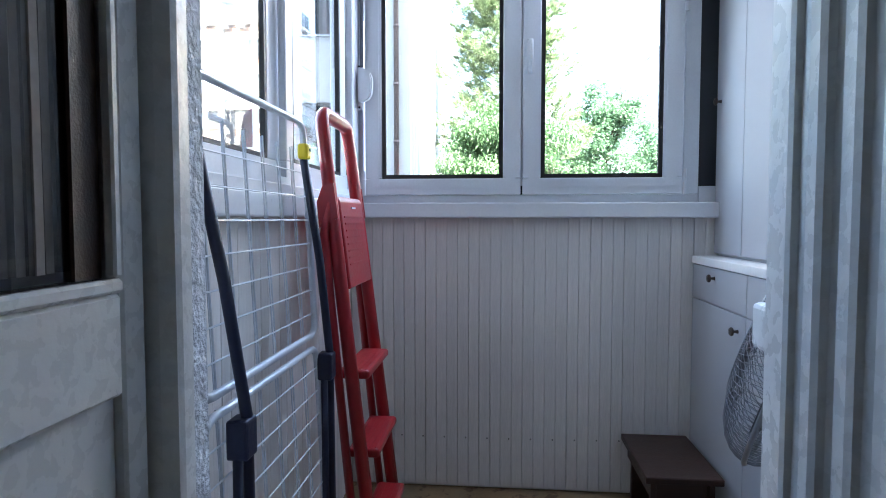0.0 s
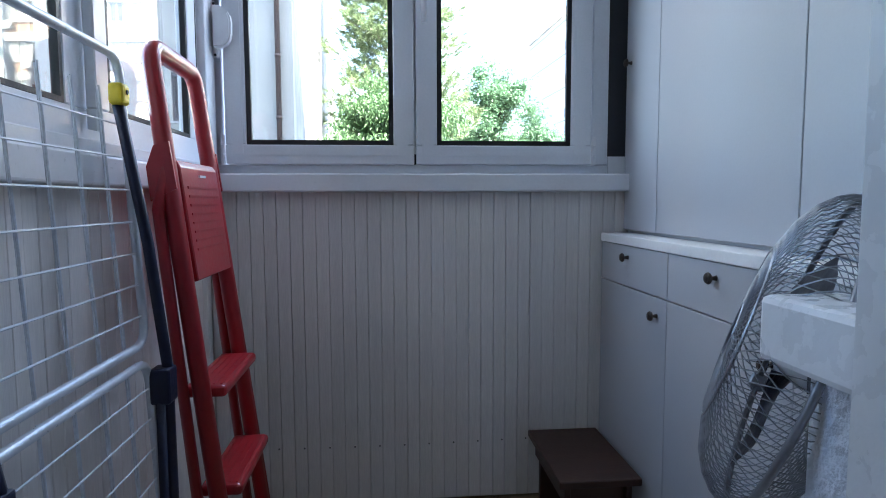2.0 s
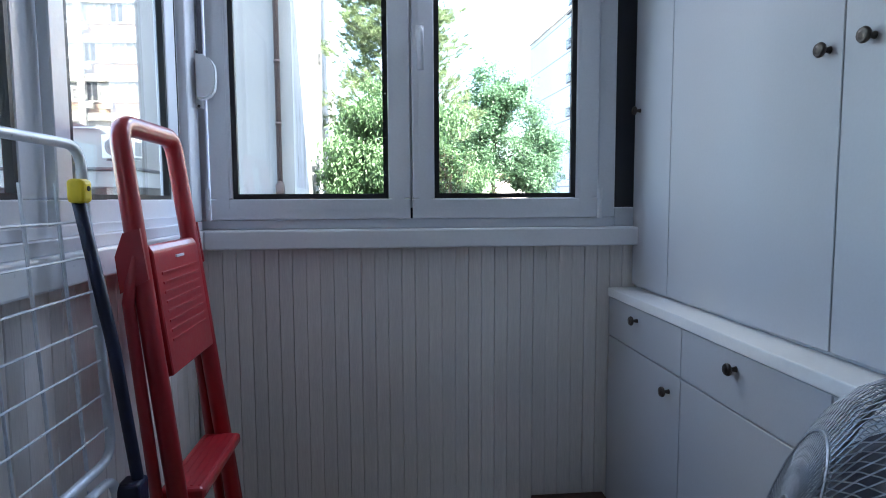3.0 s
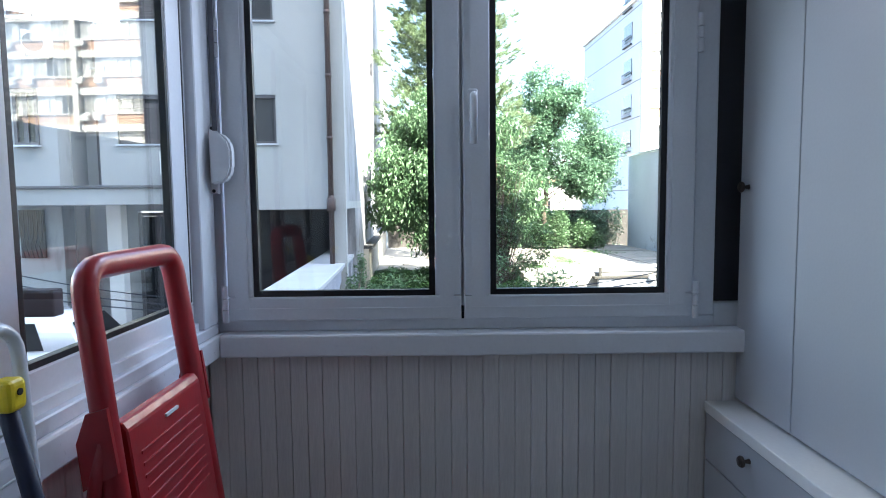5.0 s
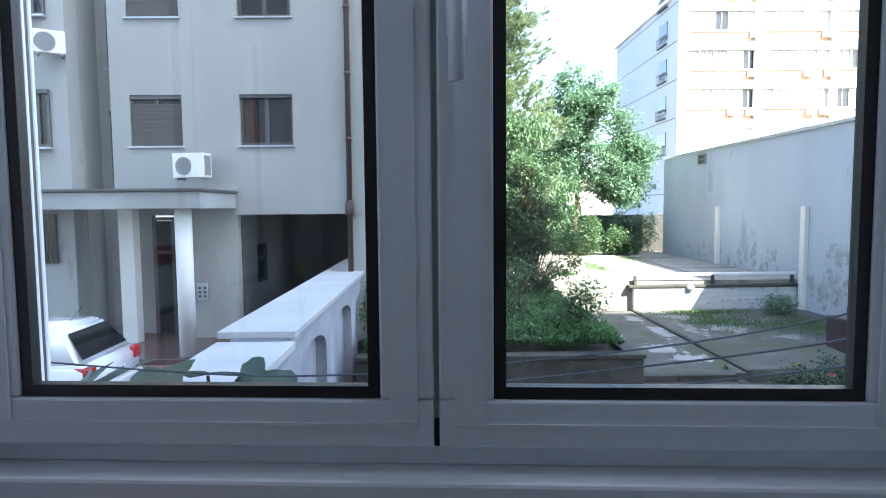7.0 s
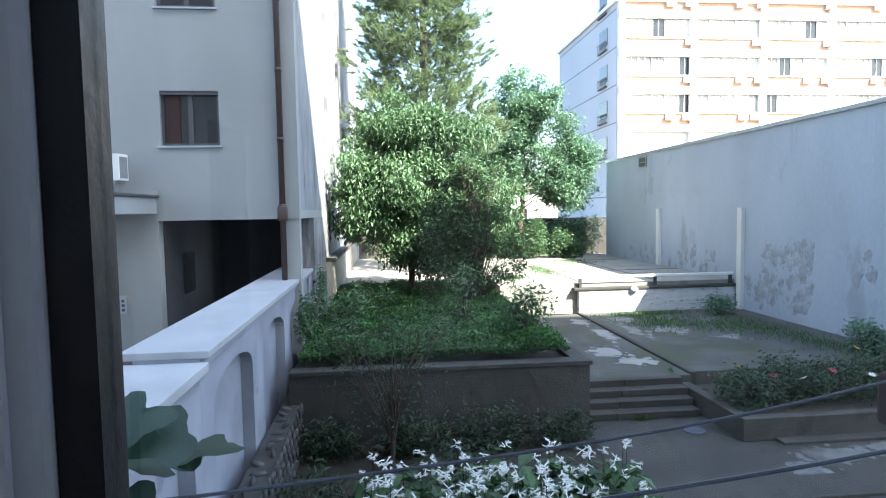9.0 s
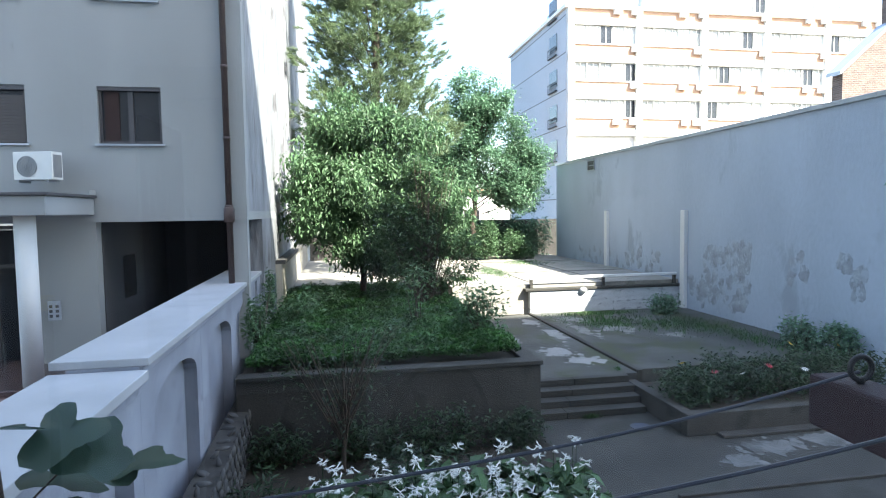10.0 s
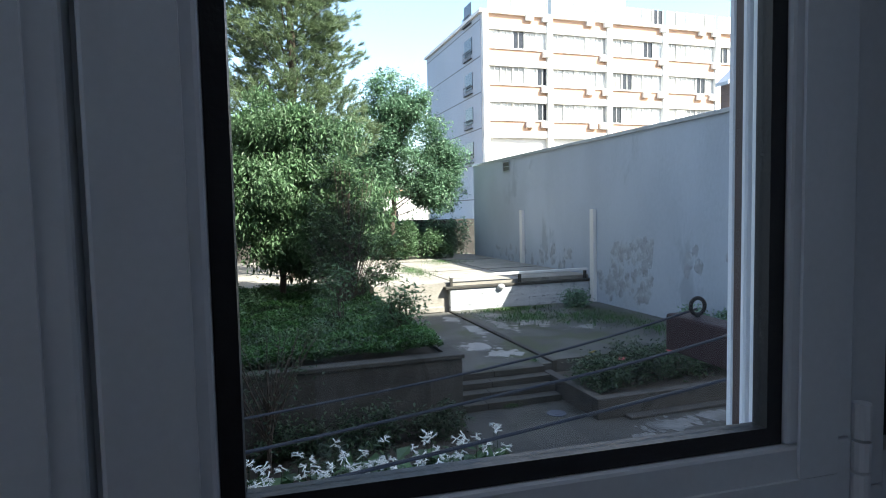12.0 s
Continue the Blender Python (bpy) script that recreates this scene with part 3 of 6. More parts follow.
for k in range(28):
    y = -0.60 + 0.019 * k
    cyl(bm, (-0.032 + 0.004 * math.sin(k * 1.9), y, 1.13), (-0.032 + 0.004 * math.sin(k * 1.9), y, 1.96), 0.011, seg=6)
part("curtain", bm, surface("brown_net_curtain", (0.3, 0.26, 0.24), 0.9, vary=0.2, scale=4, fine=60), door, "brownish gathered curtain on the door glass")
# window beside the door
w3 = thing("window_3", (0.43, -1.85, 1.07), "white framed room window beside the balcony door", "window", kind="structure")
part("window_frame", boxes((-0.01, 0.05, -0.03, 0.03, 0.0, 1.18, 0.003), (0.67, 0.73, -0.03, 0.03, 0, 1.18, 0.003), (0.051, 0.669, -0.03, 0.03, 0, 0.06, 0.003), (0.051, 0.669, -0.03, 0.03, 1.12, 1.18, 0.003)), M_DOORPAINT, w3)
p = part("pane", boxes((0.051, 0.669, -0.003, 0.003, 0.061, 1.119)), M_GLASS, w3)
p.visible_shadow = False


# ---- cupboards along the end wall ----
def knob(parent, x, y, zz):
    bm = bmesh.new()
    lathe(bm, [(0.0075, 0), (0.006, 0.004), (0.0045, 0.012), (0.006, 0.016), (0.0145, 0.018), (0.0155, 0.022), (0.0125, 0.027), (0.011, 0.0262), (0.007, 0.0285), (0.002, 0.0285)], 20, pose(x, y, zz, 0, -90, 0))
    part("knob", bm, M_KNOB, parent, "dark bronze round ringed knob", smooth=True)


def low_unit(y0, y1, knob_y, group):
    o = thing("base_cabinet", (0.72, (y0 + y1) / 2, 0.0), "white laminate base cabinet with one drawer and door", "cabinet", group)
    h = (y0 - y1) / 2
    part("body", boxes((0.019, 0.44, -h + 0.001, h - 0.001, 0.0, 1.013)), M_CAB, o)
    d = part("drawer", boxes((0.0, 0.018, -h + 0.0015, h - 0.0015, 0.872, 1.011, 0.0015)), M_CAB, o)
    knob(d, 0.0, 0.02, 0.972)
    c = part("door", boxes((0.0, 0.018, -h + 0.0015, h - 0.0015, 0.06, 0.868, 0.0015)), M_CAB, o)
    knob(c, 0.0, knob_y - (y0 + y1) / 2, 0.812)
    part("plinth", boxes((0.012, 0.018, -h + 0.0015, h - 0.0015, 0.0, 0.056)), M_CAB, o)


low_unit(0.026, -0.52, -0.455, "base cabinets")
low_unit(-0.52, -1.077, -1.005, "base cabinets")
low_unit(-1.077, -1.63, -1.15, "base cabinets")
tagged(put(part("worktop", boxes((0.715, 1.165, -1.63, 0.026, 1.0135, 1.045, 0.003, 2)), M_TOP)), "white worktop shelf over the base cabinets", "worktop")


def high_unit(y0, y1, knob_y, group):
    o = thing("wall_cupboard", (0.80, (y0 + y1) / 2, 1.0455), "tall white laminate cupboard standing on the worktop", "cupboard", group)
    h = (y0 - y1) / 2
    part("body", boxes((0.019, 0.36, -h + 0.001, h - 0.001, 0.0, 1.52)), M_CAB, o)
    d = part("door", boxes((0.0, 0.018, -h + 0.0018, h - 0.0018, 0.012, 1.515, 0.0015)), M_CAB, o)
    knob(d, 0.0, knob_y - (y0 + y1) / 2, 0.615 if knob_y < -0.5 else 0.628)


high_unit(0.016, -0.262, -0.03, "tall cupboards")
high_unit(-0.262, -0.962, -0.925, "tall cupboards")
high_unit(-0.962, -1.63, -1.035, "tall cupboards")

# ---- stool ----
st = thing("step_stool", (0.565, -0.20, 0.0), "low dark brown wooden stool beside the cabinets", "stool")
part("seat", boxes((-0.135, 0.135, -0.23, 0.205, 0.255, 0.28, 0.004, 2)), M_BROWN, st)
part("leg_panel", boxes((-0.105, 0.105, -0.175, -0.15, 0.0, 0.2545, 0.002)), M_BROWN, st)
part("leg_panel", boxes((-0.105, 0.105, 0.125, 0.15, 0.0, 0.2545, 0.002)), M_BROWN, st)
part("apron", boxes((-0.112, -0.092, -0.205, 0.18, 0.19, 0.2545, 0.002)), M_BROWN, st)
part("apron", boxes((0.092, 0.112, -0.205, 0.18, 0.19, 0.2545, 0.002)), M_BROWN, st)

# ---- red folding ladder leaning on the side parapet ----
LA = (-0.455, -0.55, 0.0)
lad = thing("step_ladder", LA, "red metal folding step ladder leaning folded on the parapet", "ladder")
def lx(zz):
    return -0.118 * zz - 0.02
YN, YF = -0.175, 0.175
def rail_y(yy, zz):
    return yy * (1 - 0.1 * zz / 1.6)
TOP = 1.535
bm = bmesh.new()
pts = [(lx(0), YN * 1.12, 0.0), (lx(1.2), YN * 0.98, 1.2), (lx(TOP), YN * 0.92, TOP), (lx(TOP), YF * 0.92, TOP), (lx(1.2), YF * 0.98, 1.2), (lx(0), YF * 1.12, 0.0)]
tube(bm, rounded(pts, 0.05), 0.021, 12, squash=1.15)
part("front_frame", bm, M_RED, lad, smooth=True)
for sgn in (-1, 1):
    bm = bmesh.new()
    tube(bm, [(lx(0) - 0.055, sgn * 0.205, 0.0), (lx(1.15) - 0.03, sgn * 0.188, 1.15), (lx(1.24) - 0.005, sgn * 0.18, 1.25)], 0.013, 8, squash=1.3)
    part("rear_leg", bm, M_RED, lad, smooth=True)
    bm = bmesh.new()
    cyl(bm, (lx(0), sgn * 0.196, 0.0), (lx(0.04), sgn * 0.196, 0.045), 0.021)
    part("foot", bm, M_RUBBER, lad, "black rubber foot")
    bm = bmesh.new()
    prism(bm, [(lx(1.26) - 0.02, 1.30), (lx(1.26) + 0.015, 1.31), (lx(1.18) + 0.02, 1.20), (lx(1.18) - 0.04, 1.17), (lx(1.2) - 0.045, 1.25)], "y", sgn * 0.19 - 0.004, sgn * 0.19 + 0.004)
    part("hinge_bracket", bm, M_RED, lad)
for zz in (0.205, 0.46, 0.715):
    bm = boxes((lx(zz) - 0.05, lx(zz) + 0.055, -0.168, 0.168, zz - 0.03, zz, 0.012, 3))
    part("step", bm, M_RED, lad, smooth=False)
    bm = bmesh.new()
    for k in range(5):
        xx = lx(zz) - 0.036 + 0.018 * k
        box(bm, xx, xx + 0.006, -0.15, 0.15, zz - 0.001, zz + 0.0015)
    part("tread_ribs", bm, M_RED, lad)
bm = bmesh.new()
prism(bm, [(lx(0.98) + 0.005, 0.97), (lx(0.98) + 0.025, 0.975), (lx(1.27) + 0.025, 1.255), (lx(1.27) + 0.015, 1.27), (lx(1.27) - 0.005, 1.268), (lx(0.98) - 0.002, 0.985)], "y", -0.15, 0.15)
bmesh.ops.bevel(bm, geom=bm.edges[:], offset=0.003, segments=1, affect="EDGES")
pl = part("platform", bm, M_RED, lad, "red platform folded up between the rails")
bm = bmesh.new()
for k in range(8):
    zz = 1.05 + 0.022 * k
    box(bm, lx(zz) + 0.018, lx(zz) + 0.026, -0.12, 0.12, zz - 0.003, zz + 0.003)
part("grip_ribs", bm, M_RED, pl)
part("label_patch", boxes((lx(1.235) + 0.018, lx(1.235) + 0.0275, -0.02, 0.03, 1.232, 1.238)), M_PVC, pl, "small white mark")

# ---- folded drying rack ----
rack = thing("drying_rack", (-0.63, -1.19, 0.0), "folded white wire drying rack leaning on the side parapet", "drying rack")
def rx(zz):
    return -0.05 * (zz - 0.75)
y0, y1 = -0.345, 0.335
bm = bmesh.new()
loop = [(rx(1.1), y0, 1.1), (rx(1.475), y0, 1.475), (rx(1.475), y1, 1.475), (rx(0.86), y1, 0.86), (rx(0.86), y0, 0.86), (rx(1.1), y0, 1.1)]
tube(bm, rounded(loop, 0.05), 0.0095, 10)
part("upper_frame", bm, M_ALUTUBE, rack, smooth=True)
bm = bmesh.new()
loop = [(rx(0.5), y0, 0.5), (rx(0.83), y0, 0.82), (rx(0.83), y1, 0.82), (rx(0.2), y1, 0.2), (rx(0.2), y0, 0.2), (rx(0.5), y0, 0.5)]
tube(bm, rounded(loop, 0.05), 0.0095, 10)
part("lower_frame", bm, M_ALUTUBE, rack, smooth=True)
for k in range(7):
    zz = 1.33 - 0.068 * k
    bm = bmesh.new()
    tube(bm, [(rx(zz), y0, zz), (rx(zz), y1, zz)], 0.0022, 6)
    part("wire", bm, M_WIRE, rack)
for k in range(8):
    zz = 0.76 - 0.068 * k
    bm = bmesh.new()
    tube(bm, [(rx(zz), y0, zz), (rx(zz), y1, zz)], 0.0022, 6)
    part("wire", bm, M_WIRE, rack)
for k in range(6):
    yy = y0 + 0.08 + 0.104 * k
    for za, zb in ((0.86, 1.40), (0.22, 0.82)):
        bm = bmesh.new()
        tube(bm, [(rx(za) - 0.008, yy, za), (rx(zb) - 0.008, yy, zb)], 0.0022, 6)
        tube(bm, [(rx(za) - 0.02, yy + 0.016, za), (rx(zb) - 0.02, yy + 0.016, zb)], 0.0022, 6)
        part("wire", bm, M_WIRE, rack)
for yt, yb, ym in ((0.285, 0.325, 0.36), (-0.335, -0.24, -0.225)):
    bm = bmesh.new()
    tube(bm, [(0.012 + rx(1.38), yt, 1.38), (0.014, (yt + ym) / 2, 1.08), (0.03, ym, 0.80), (0.045, yb, 0.02)], 0.0125, 8)
    part("leg", bm, M_NAVY, rack, "dark blue plastic leg tube", smooth=True)
    bm = bmesh.new()
    tube(bm, [(0.02, ym - 0.022, 0.80), (0.03, ym - 0.05, 0.02)], 0.0105, 8)
    part("leg", bm, M_NAVY, rack, "dark blue plastic leg tube", smooth=True)
    part("leg_joint", boxes((0.0, 0.045, ym - 0.035, ym + 0.018, 0.72, 0.80, 0.006, 2)), M_NAVY, rack)
    bm = boxes((-0.012, 0.02, yt - 0.018, yt + 0.018, 1.365, 1.41, 0.009, 3))
    bm.transform(Matrix.Translation((0.012 + rx(1.38), 0, 0)))
    cap = part("end_cap", bm, M_YELLOW, rack, "bright yellow plastic end cap")
    bm = bmesh.new()
    cyl(bm, (0.032 + rx(1.38), yt, 1.392), (0.034 + rx(1.38), yt, 1.392), 0.005, seg=8)
    part("rivet", bm, M_IRON, cap)

# ---- pedestal fan in the corner ----
FC = Vector((0.42, -1.48, 0.97))
fan = thing("pedestal_fan", (FC.x + 0.08, FC.y, 0.0), "grey pedestal fan with wire cage, tilted upwards", "fan")
n = Vector((-0.8, 0.5, 0.33)).normalized()
FM = Matrix.Translation((-0.08, 0, FC.z)) @ n.to_track_quat("Z", "Y").to_matrix().to_4x4()
R = 0.215
for nm, hgt in (("front_cage", 0.075), ("rear_cage", -0.07)):
    bm = bmesh.new()
    def dome(r):
        return hgt * math.sqrt(max(0.0, 1 - (r / R) ** 3.2))
    for k in range(84):
        for tw in (0.55, -0.55):
            a = 2 * math.pi * k / 84
            tube(bm, [FM @ Vector((r * math.cos(a + tw * r / R), r * math.sin(a + tw * r / R), dome(r))) for r in (0.035, 0.08, 0.125, 0.165, 0.19, 0.205, 0.212, R)], 0.0008, 4)
    for r in (0.035, 0.12, R):
        tube(bm, [FM @ Vector((r * math.cos(2 * math.pi * k / 40), r * math.sin(2 * math.pi * k / 40), dome(r))) for k in range(40)], 0.0022 if r < R else 0.0045, 6, closed=True)
    part(nm, bm, M_FANWIRE, fan, "grey crossed wire cage", kind="stuff")
bm = bmesh.new()
tube(bm, [FM @ Vector(((R + 0.002) * math.cos(2 * math.pi * k / 48), (R + 0.002) * math.sin(2 * math.pi * k / 48), 0)) for k in range(48)], 0.0045, 8, closed=True)
part("cage_ring", bm, M_FANWIRE, fan, smooth=True)
bm = bmesh.new()
box(bm, -0.012, 0.012, R - 0.006, R + 0.014, -0.012, 0.012, 0.003)
bm.transform(FM @ Matrix.Rotation(radians(118), 4, "Z"))
part("ring_clip", bm, M_FANWIRE, fan)
bm = bmesh.new()
lathe(bm, [(0.01, 0.074), (0.034, 0.072), (0.036, 0.066), (0.01, 0.064)], 20, FM)
part("badge", bm, M_FANWIRE, fan, smooth=True)
for k in range(3):
    bm = bmesh.new()
    rows_ = []
    for i in range(7):
        r = 0.03 + 0.14 * i / 6
        w = 0.35 + 0.45 * math.sin(math.pi * min(1, i / 5.2))
        rows_.append([bm.verts.new((r * math.cos(w * (j / 4 - 0.5) * 1.5), r * math.sin(w * (j / 4 - 0.5) * 1.5), 0.03 * (j / 4 - 0.5))) for j in range(5)])
    for A, B in zip(rows_, rows_[1:]):
        for j in range(4):
            bm.faces.new((A[j], A[j + 1], B[j + 1], B[j]))
    bmesh.ops.solidify(bm, geom=bm.faces[:], thickness=0.002)
    bm.transform(FM @ Matrix.Rotation(2 * math.pi * k / 3 + 0.4, 4, "Z"))
    part("blade", bm, M_FANBLADE, fan, "dark translucent fan blade", smooth=True)
bm = bmesh.new()
lathe(bm, [(0.02, 0.02), (0.028, 0.0), (0.05, -0.05), (0.055, -0.1), (0.045, -0.15), (0.02, -0.165)], 24, FM)
part("motor", bm, M_PVC, fan, smooth=True)
bm = bmesh.new()
cyl(bm, (0.0, 0, 0.02), (0.0, 0, 0.92), 0.013)
part("pole", bm, M_PVC, fan, smooth=True)
bm = bmesh.new()
lathe(bm, [(0.16, 0.0), (0.165, 0.012), (0.14, 0.025), (0.03, 0.035), (0.018, 0.06), (0.016, 0.09)], 32)
part("base", bm, M_PVC, fan, smooth=True)

# ---- our own house around and above the balcony (throws the shade on the garden) ----
structure("facade_own", boxes((-14, -2.35, -10, -1.66, -2.9, 27.2), (2.35, 30, -10, -1.66, -2.9, 27.2), (1.32, 2.35, -1.62, -0.1, -2.9, 27.2), (-2.35, 2.35, -10, -5.4, -2.9, 27.2), (-2.35, 2.35, -5.4, -1.66, 2.82, 27.2), (-0.96, 1.32, -1.65, 0.25, 2.82, 27.2), (-2.35, 2.35, -5.4, -1.66, -2.9, -0.18), (-0.96, 1.32, -1.65, 0.25, -2.9, -0.18), (-2.35, -0.96, -1.94, -1.66, -0.17, 2.81)),
          M_RENDERWHITE, "plain rendered front of the own house", "building")

# ---- ground levels ----
Z0, Z1, Z2, ZB, ZY = -2.9, -2.3, -1.2, -1.37, -1.55
# yard and lower terrace colours already hold the house's shade
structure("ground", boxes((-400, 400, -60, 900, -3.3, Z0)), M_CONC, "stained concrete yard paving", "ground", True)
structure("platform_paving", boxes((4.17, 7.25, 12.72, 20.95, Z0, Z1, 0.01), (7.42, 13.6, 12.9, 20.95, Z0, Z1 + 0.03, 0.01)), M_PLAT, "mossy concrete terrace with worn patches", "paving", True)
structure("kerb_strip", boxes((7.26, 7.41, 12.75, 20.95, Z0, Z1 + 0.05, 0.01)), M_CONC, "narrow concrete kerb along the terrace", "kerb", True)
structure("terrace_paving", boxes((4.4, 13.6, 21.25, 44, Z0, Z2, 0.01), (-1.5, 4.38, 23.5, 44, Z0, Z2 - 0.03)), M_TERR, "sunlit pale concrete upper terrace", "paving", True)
structure("yard_paving", boxes((-40, -2.5, 0.6, 13.2, Z0 - 0.2, ZY)), M_YARD, "reddish paved neighbouring yard", "paving", True)


def rag(bm, cu, cv, ru, rv, zz, n=26, seed=1, t=0.006):
    """A flat worn patch with a ragged edge."""
    rnd = random.Random(seed)
    ph = [rnd.uniform(0, 6.28) for _ in range(5)]
    pts = []
    for k in range(n):
        a = 2 * math.pi * k / n
        w = 1 + 0.22 * math.sin(2 * a + ph[0]) + 0.16 * math.sin(3 * a + ph[1]) + 0.14 * math.sin(5 * a + ph[2]) + rnd.uniform(-0.12, 0.12)
        pts.append((cu + ru * w * math.cos(a), cv + rv * w * math.sin(a)))
    return prism(bm, pts, "z", zz - 0.01, zz + t)


def flaked(bm, areas, zz, seed):
    """Clusters of small ragged flakes that thin out from the middle of each area."""
    rnd = random.Random(seed)
    for a, b, c, d, k in areas:
        for _ in range(2 * k):
            q = rnd.gauss(0, 0.42)
            ang = rnd.uniform(0, 6.28)
            w = rnd.uniform(0.03, 0.13) * (1.25 - min(1, abs(q)))
            rag(bm, a + c * q * math.cos(ang), b + d * q * math.sin(ang), w * rnd.uniform(0.8, 1.6), w * rnd.uniform(0.8, 2.2), zz, n=13, seed=rnd.randrange(9999), t=rnd.uniform(0.003, 0.008))
    return bm


structure("worn_patches", flaked(bmesh.new(), ((6.2, 15.1, 0.8, 0.9, 34), (6.55, 14.1, 0.7, 0.6, 26), (6.95, 17.4, 0.35, 1.6, 22), (6.8, 19.3, 0.4, 1.2, 16), (5.3, 17.0, 0.9, 1.2, 8)), Z1, 1), M_WORN, "pale flaked patches in the terrace paving", "paving", True)
structure("worn_patches_east", flaked(bmesh.new(), ((8.4, 19.4, 1.0, 1.2, 40), (9.2, 17.6, 1.3, 1.4, 46), (8.0, 17.6, 0.5, 1.6, 24), (10.4, 16.2, 1.0, 0.6, 14)), Z1 + 0.03, 2), surface("grey_worn_screed_east", (0.21, 0.21, 0.2), 0.9, vary=0.3, scale=3, fine=18, bump=0.3), "pale worn screed showing through the grass", "paving", True)
bm = flaked(bmesh.new(), ((8.2, 9.45, 1.2, 0.45, 50), (9.6, 9.5, 1.3, 0.4, 50), (7.3, 9.0, 0.7, 0.3, 20), (10.8, 9.35, 0.9, 0.35, 24)), Z0, 3)
structure("worn_patches_yard", bm, surface("grey_worn_screed", (0.15, 0.15, 0.148), 0.9, vary=0.3, scale=3, fine=18, bump=0.3, spots=(0.08, 0.08, 0.078), spot_scale=2.5, spot_size=0.52), "pale worn screed in the yard paving", "paving", True)
structure("trim_terrace_joints", boxes((10.6, 10.66, 21.6, 40, Z2, Z2 + 0.012), (7.6, 7.65, 21.6, 40, Z2, Z2 + 0.012), (4.5, 13.5, 25.5, 25.56, Z2, Z2 + 0.013), (4.5, 13.5, 31.0, 31.06, Z2, Z2 + 0.013)), M_CONCD, "dark joints between the terrace slabs", "paving", True)
# drain cover and joints
bm = bmesh.new()
for u, v, r in ((5.55, 7.6, 0.34), (6.35, 10.9, 0.22)):
    cyl(bm, (u, v, Z0 - 0.02), (u, v, Z0 + 0.012), r, r * 0.97, 24)
    cyl(bm, (u, v, Z0), (u, v, Z0 + 0.016), r * 0.5, r * 0.48, 20)
structure("manhole_cover", bm, surface("blue_grey_iron_lid", (0.06, 0.07, 0.1), 0.6, 0.3), "round dark iron drain cover in the yard", "drain cover", True)
structure("trim_yard_joint", boxes((5.4, 13, 7.95, 8.02, Z0 - 0.02, Z0 + 0.05, 0.01), (7.6, 13, 9.95, 10.2, Z0, Z0 + 0.06, 0.01)), M_CONCD, "raised concrete strip across the yard", "kerb", True)

# steps up to the terrace
stairs = thing("stairs", (5.65, 11.65, Z0), "four worn concrete garden steps", "stairs", kind="structure", garden=True)
for k in range(4):
    w = 1.24 + 0.02 * k
    for i, (a, b) in enumerate(((-w, -w + 0.62 + 0.2 * k), (-w + 0.63 + 0.2 * k, w))):
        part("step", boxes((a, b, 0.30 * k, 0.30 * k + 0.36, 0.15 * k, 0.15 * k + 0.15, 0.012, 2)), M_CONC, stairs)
# planter beside the steps
planter = thing("planter", (6.95, 10.2, Z0), "long low concrete planter beside the steps", "planter", garden=True)
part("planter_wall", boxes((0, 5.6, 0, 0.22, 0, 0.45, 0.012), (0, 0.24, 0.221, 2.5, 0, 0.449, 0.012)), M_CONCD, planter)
part("soil", boxes((0.241, 5.6, 0.221, 2.5, 0, 0.36)), M_SOIL, planter)
# raised bed
bed = thing("raised_bed", (1.3, 10.86, Z0), "raised garden bed behind a dark concrete retaining wall", "garden bed", garden=True)
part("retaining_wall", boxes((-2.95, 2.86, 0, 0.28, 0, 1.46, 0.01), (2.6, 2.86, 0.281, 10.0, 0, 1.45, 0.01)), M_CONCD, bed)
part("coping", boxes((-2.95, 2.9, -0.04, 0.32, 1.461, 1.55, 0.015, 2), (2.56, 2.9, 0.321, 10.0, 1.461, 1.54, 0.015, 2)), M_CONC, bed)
part("soil", boxes((-2.95, 2.599, 0.281, 12.6, 0, 1.44)), M_SOIL, bed)

# low wall with handrail and side steps to the upper terrace
lw = thing("low_wall", (10.45, 21.0, Z1), "low flaking white wall with a rail on top", "wall", garden=True)
part("wall_body", boxes((-3.1, 3.05, 0, 0.24, 0, 0.86, 0.012)), surface("flaking_white_wall", (0.5, 0.52, 0.55), 0.9, vary=0.15, scale=2, fine=16, bump=0.3, spots=(0.24, 0.25, 0.27), spot_scale=2.4, spot_size=0.56, stretch=(1, 1, 3)), lw)
part("coping", boxes((-3.3, 3.1, -0.05, 0.3, 0.861, 0.96, 0.015)), M_CONC, lw)
part("rail", boxes((-3.1, 3.0, 0.06, 0.18, 1.30, 1.40, 0.01)), M_RENDERWHITE, lw)
for u in (-3.02, -0.1, 2.9):
    part("post", boxes((u - 0.05, u + 0.05, 0.07, 0.17, 0.961, 1.299)), M_CONC, lw)
bm = bmesh.new()
bmesh.ops.create_icosphere(bm, subdivisions=2, radius=0.13, matrix=Matrix.Translation((-1.0, -0.07, 0.86)) @ Matrix.Diagonal((1.2, 0.8, 0.9, 1)))
part("white_lump", bm, M_CAP, lw, smooth=True)
s2 = thing("terrace_steps", (5.9, 21.0, Z1), "short concrete steps to the upper terrace", "stairs", kind="structure", garden=True)
for k in range(5):
    part("step", boxes((-1.55, 1.2, 0.35 * k, 0.35 * k + 0.4, 0.2 * k, 0.2 * k + 0.2, 0.015)), M_TERR, s2)

# ---- garden wall with arched niches ----
gw = thing("garden_wall", (-2.2, 3.0, ZY - 0.6), "pale blue-white garden wall with arched niches and coping", "garden wall", garden=True)
BZ = ZY - 0.6
def gz(v):
    return v - BZ
TOPZ = 0.05
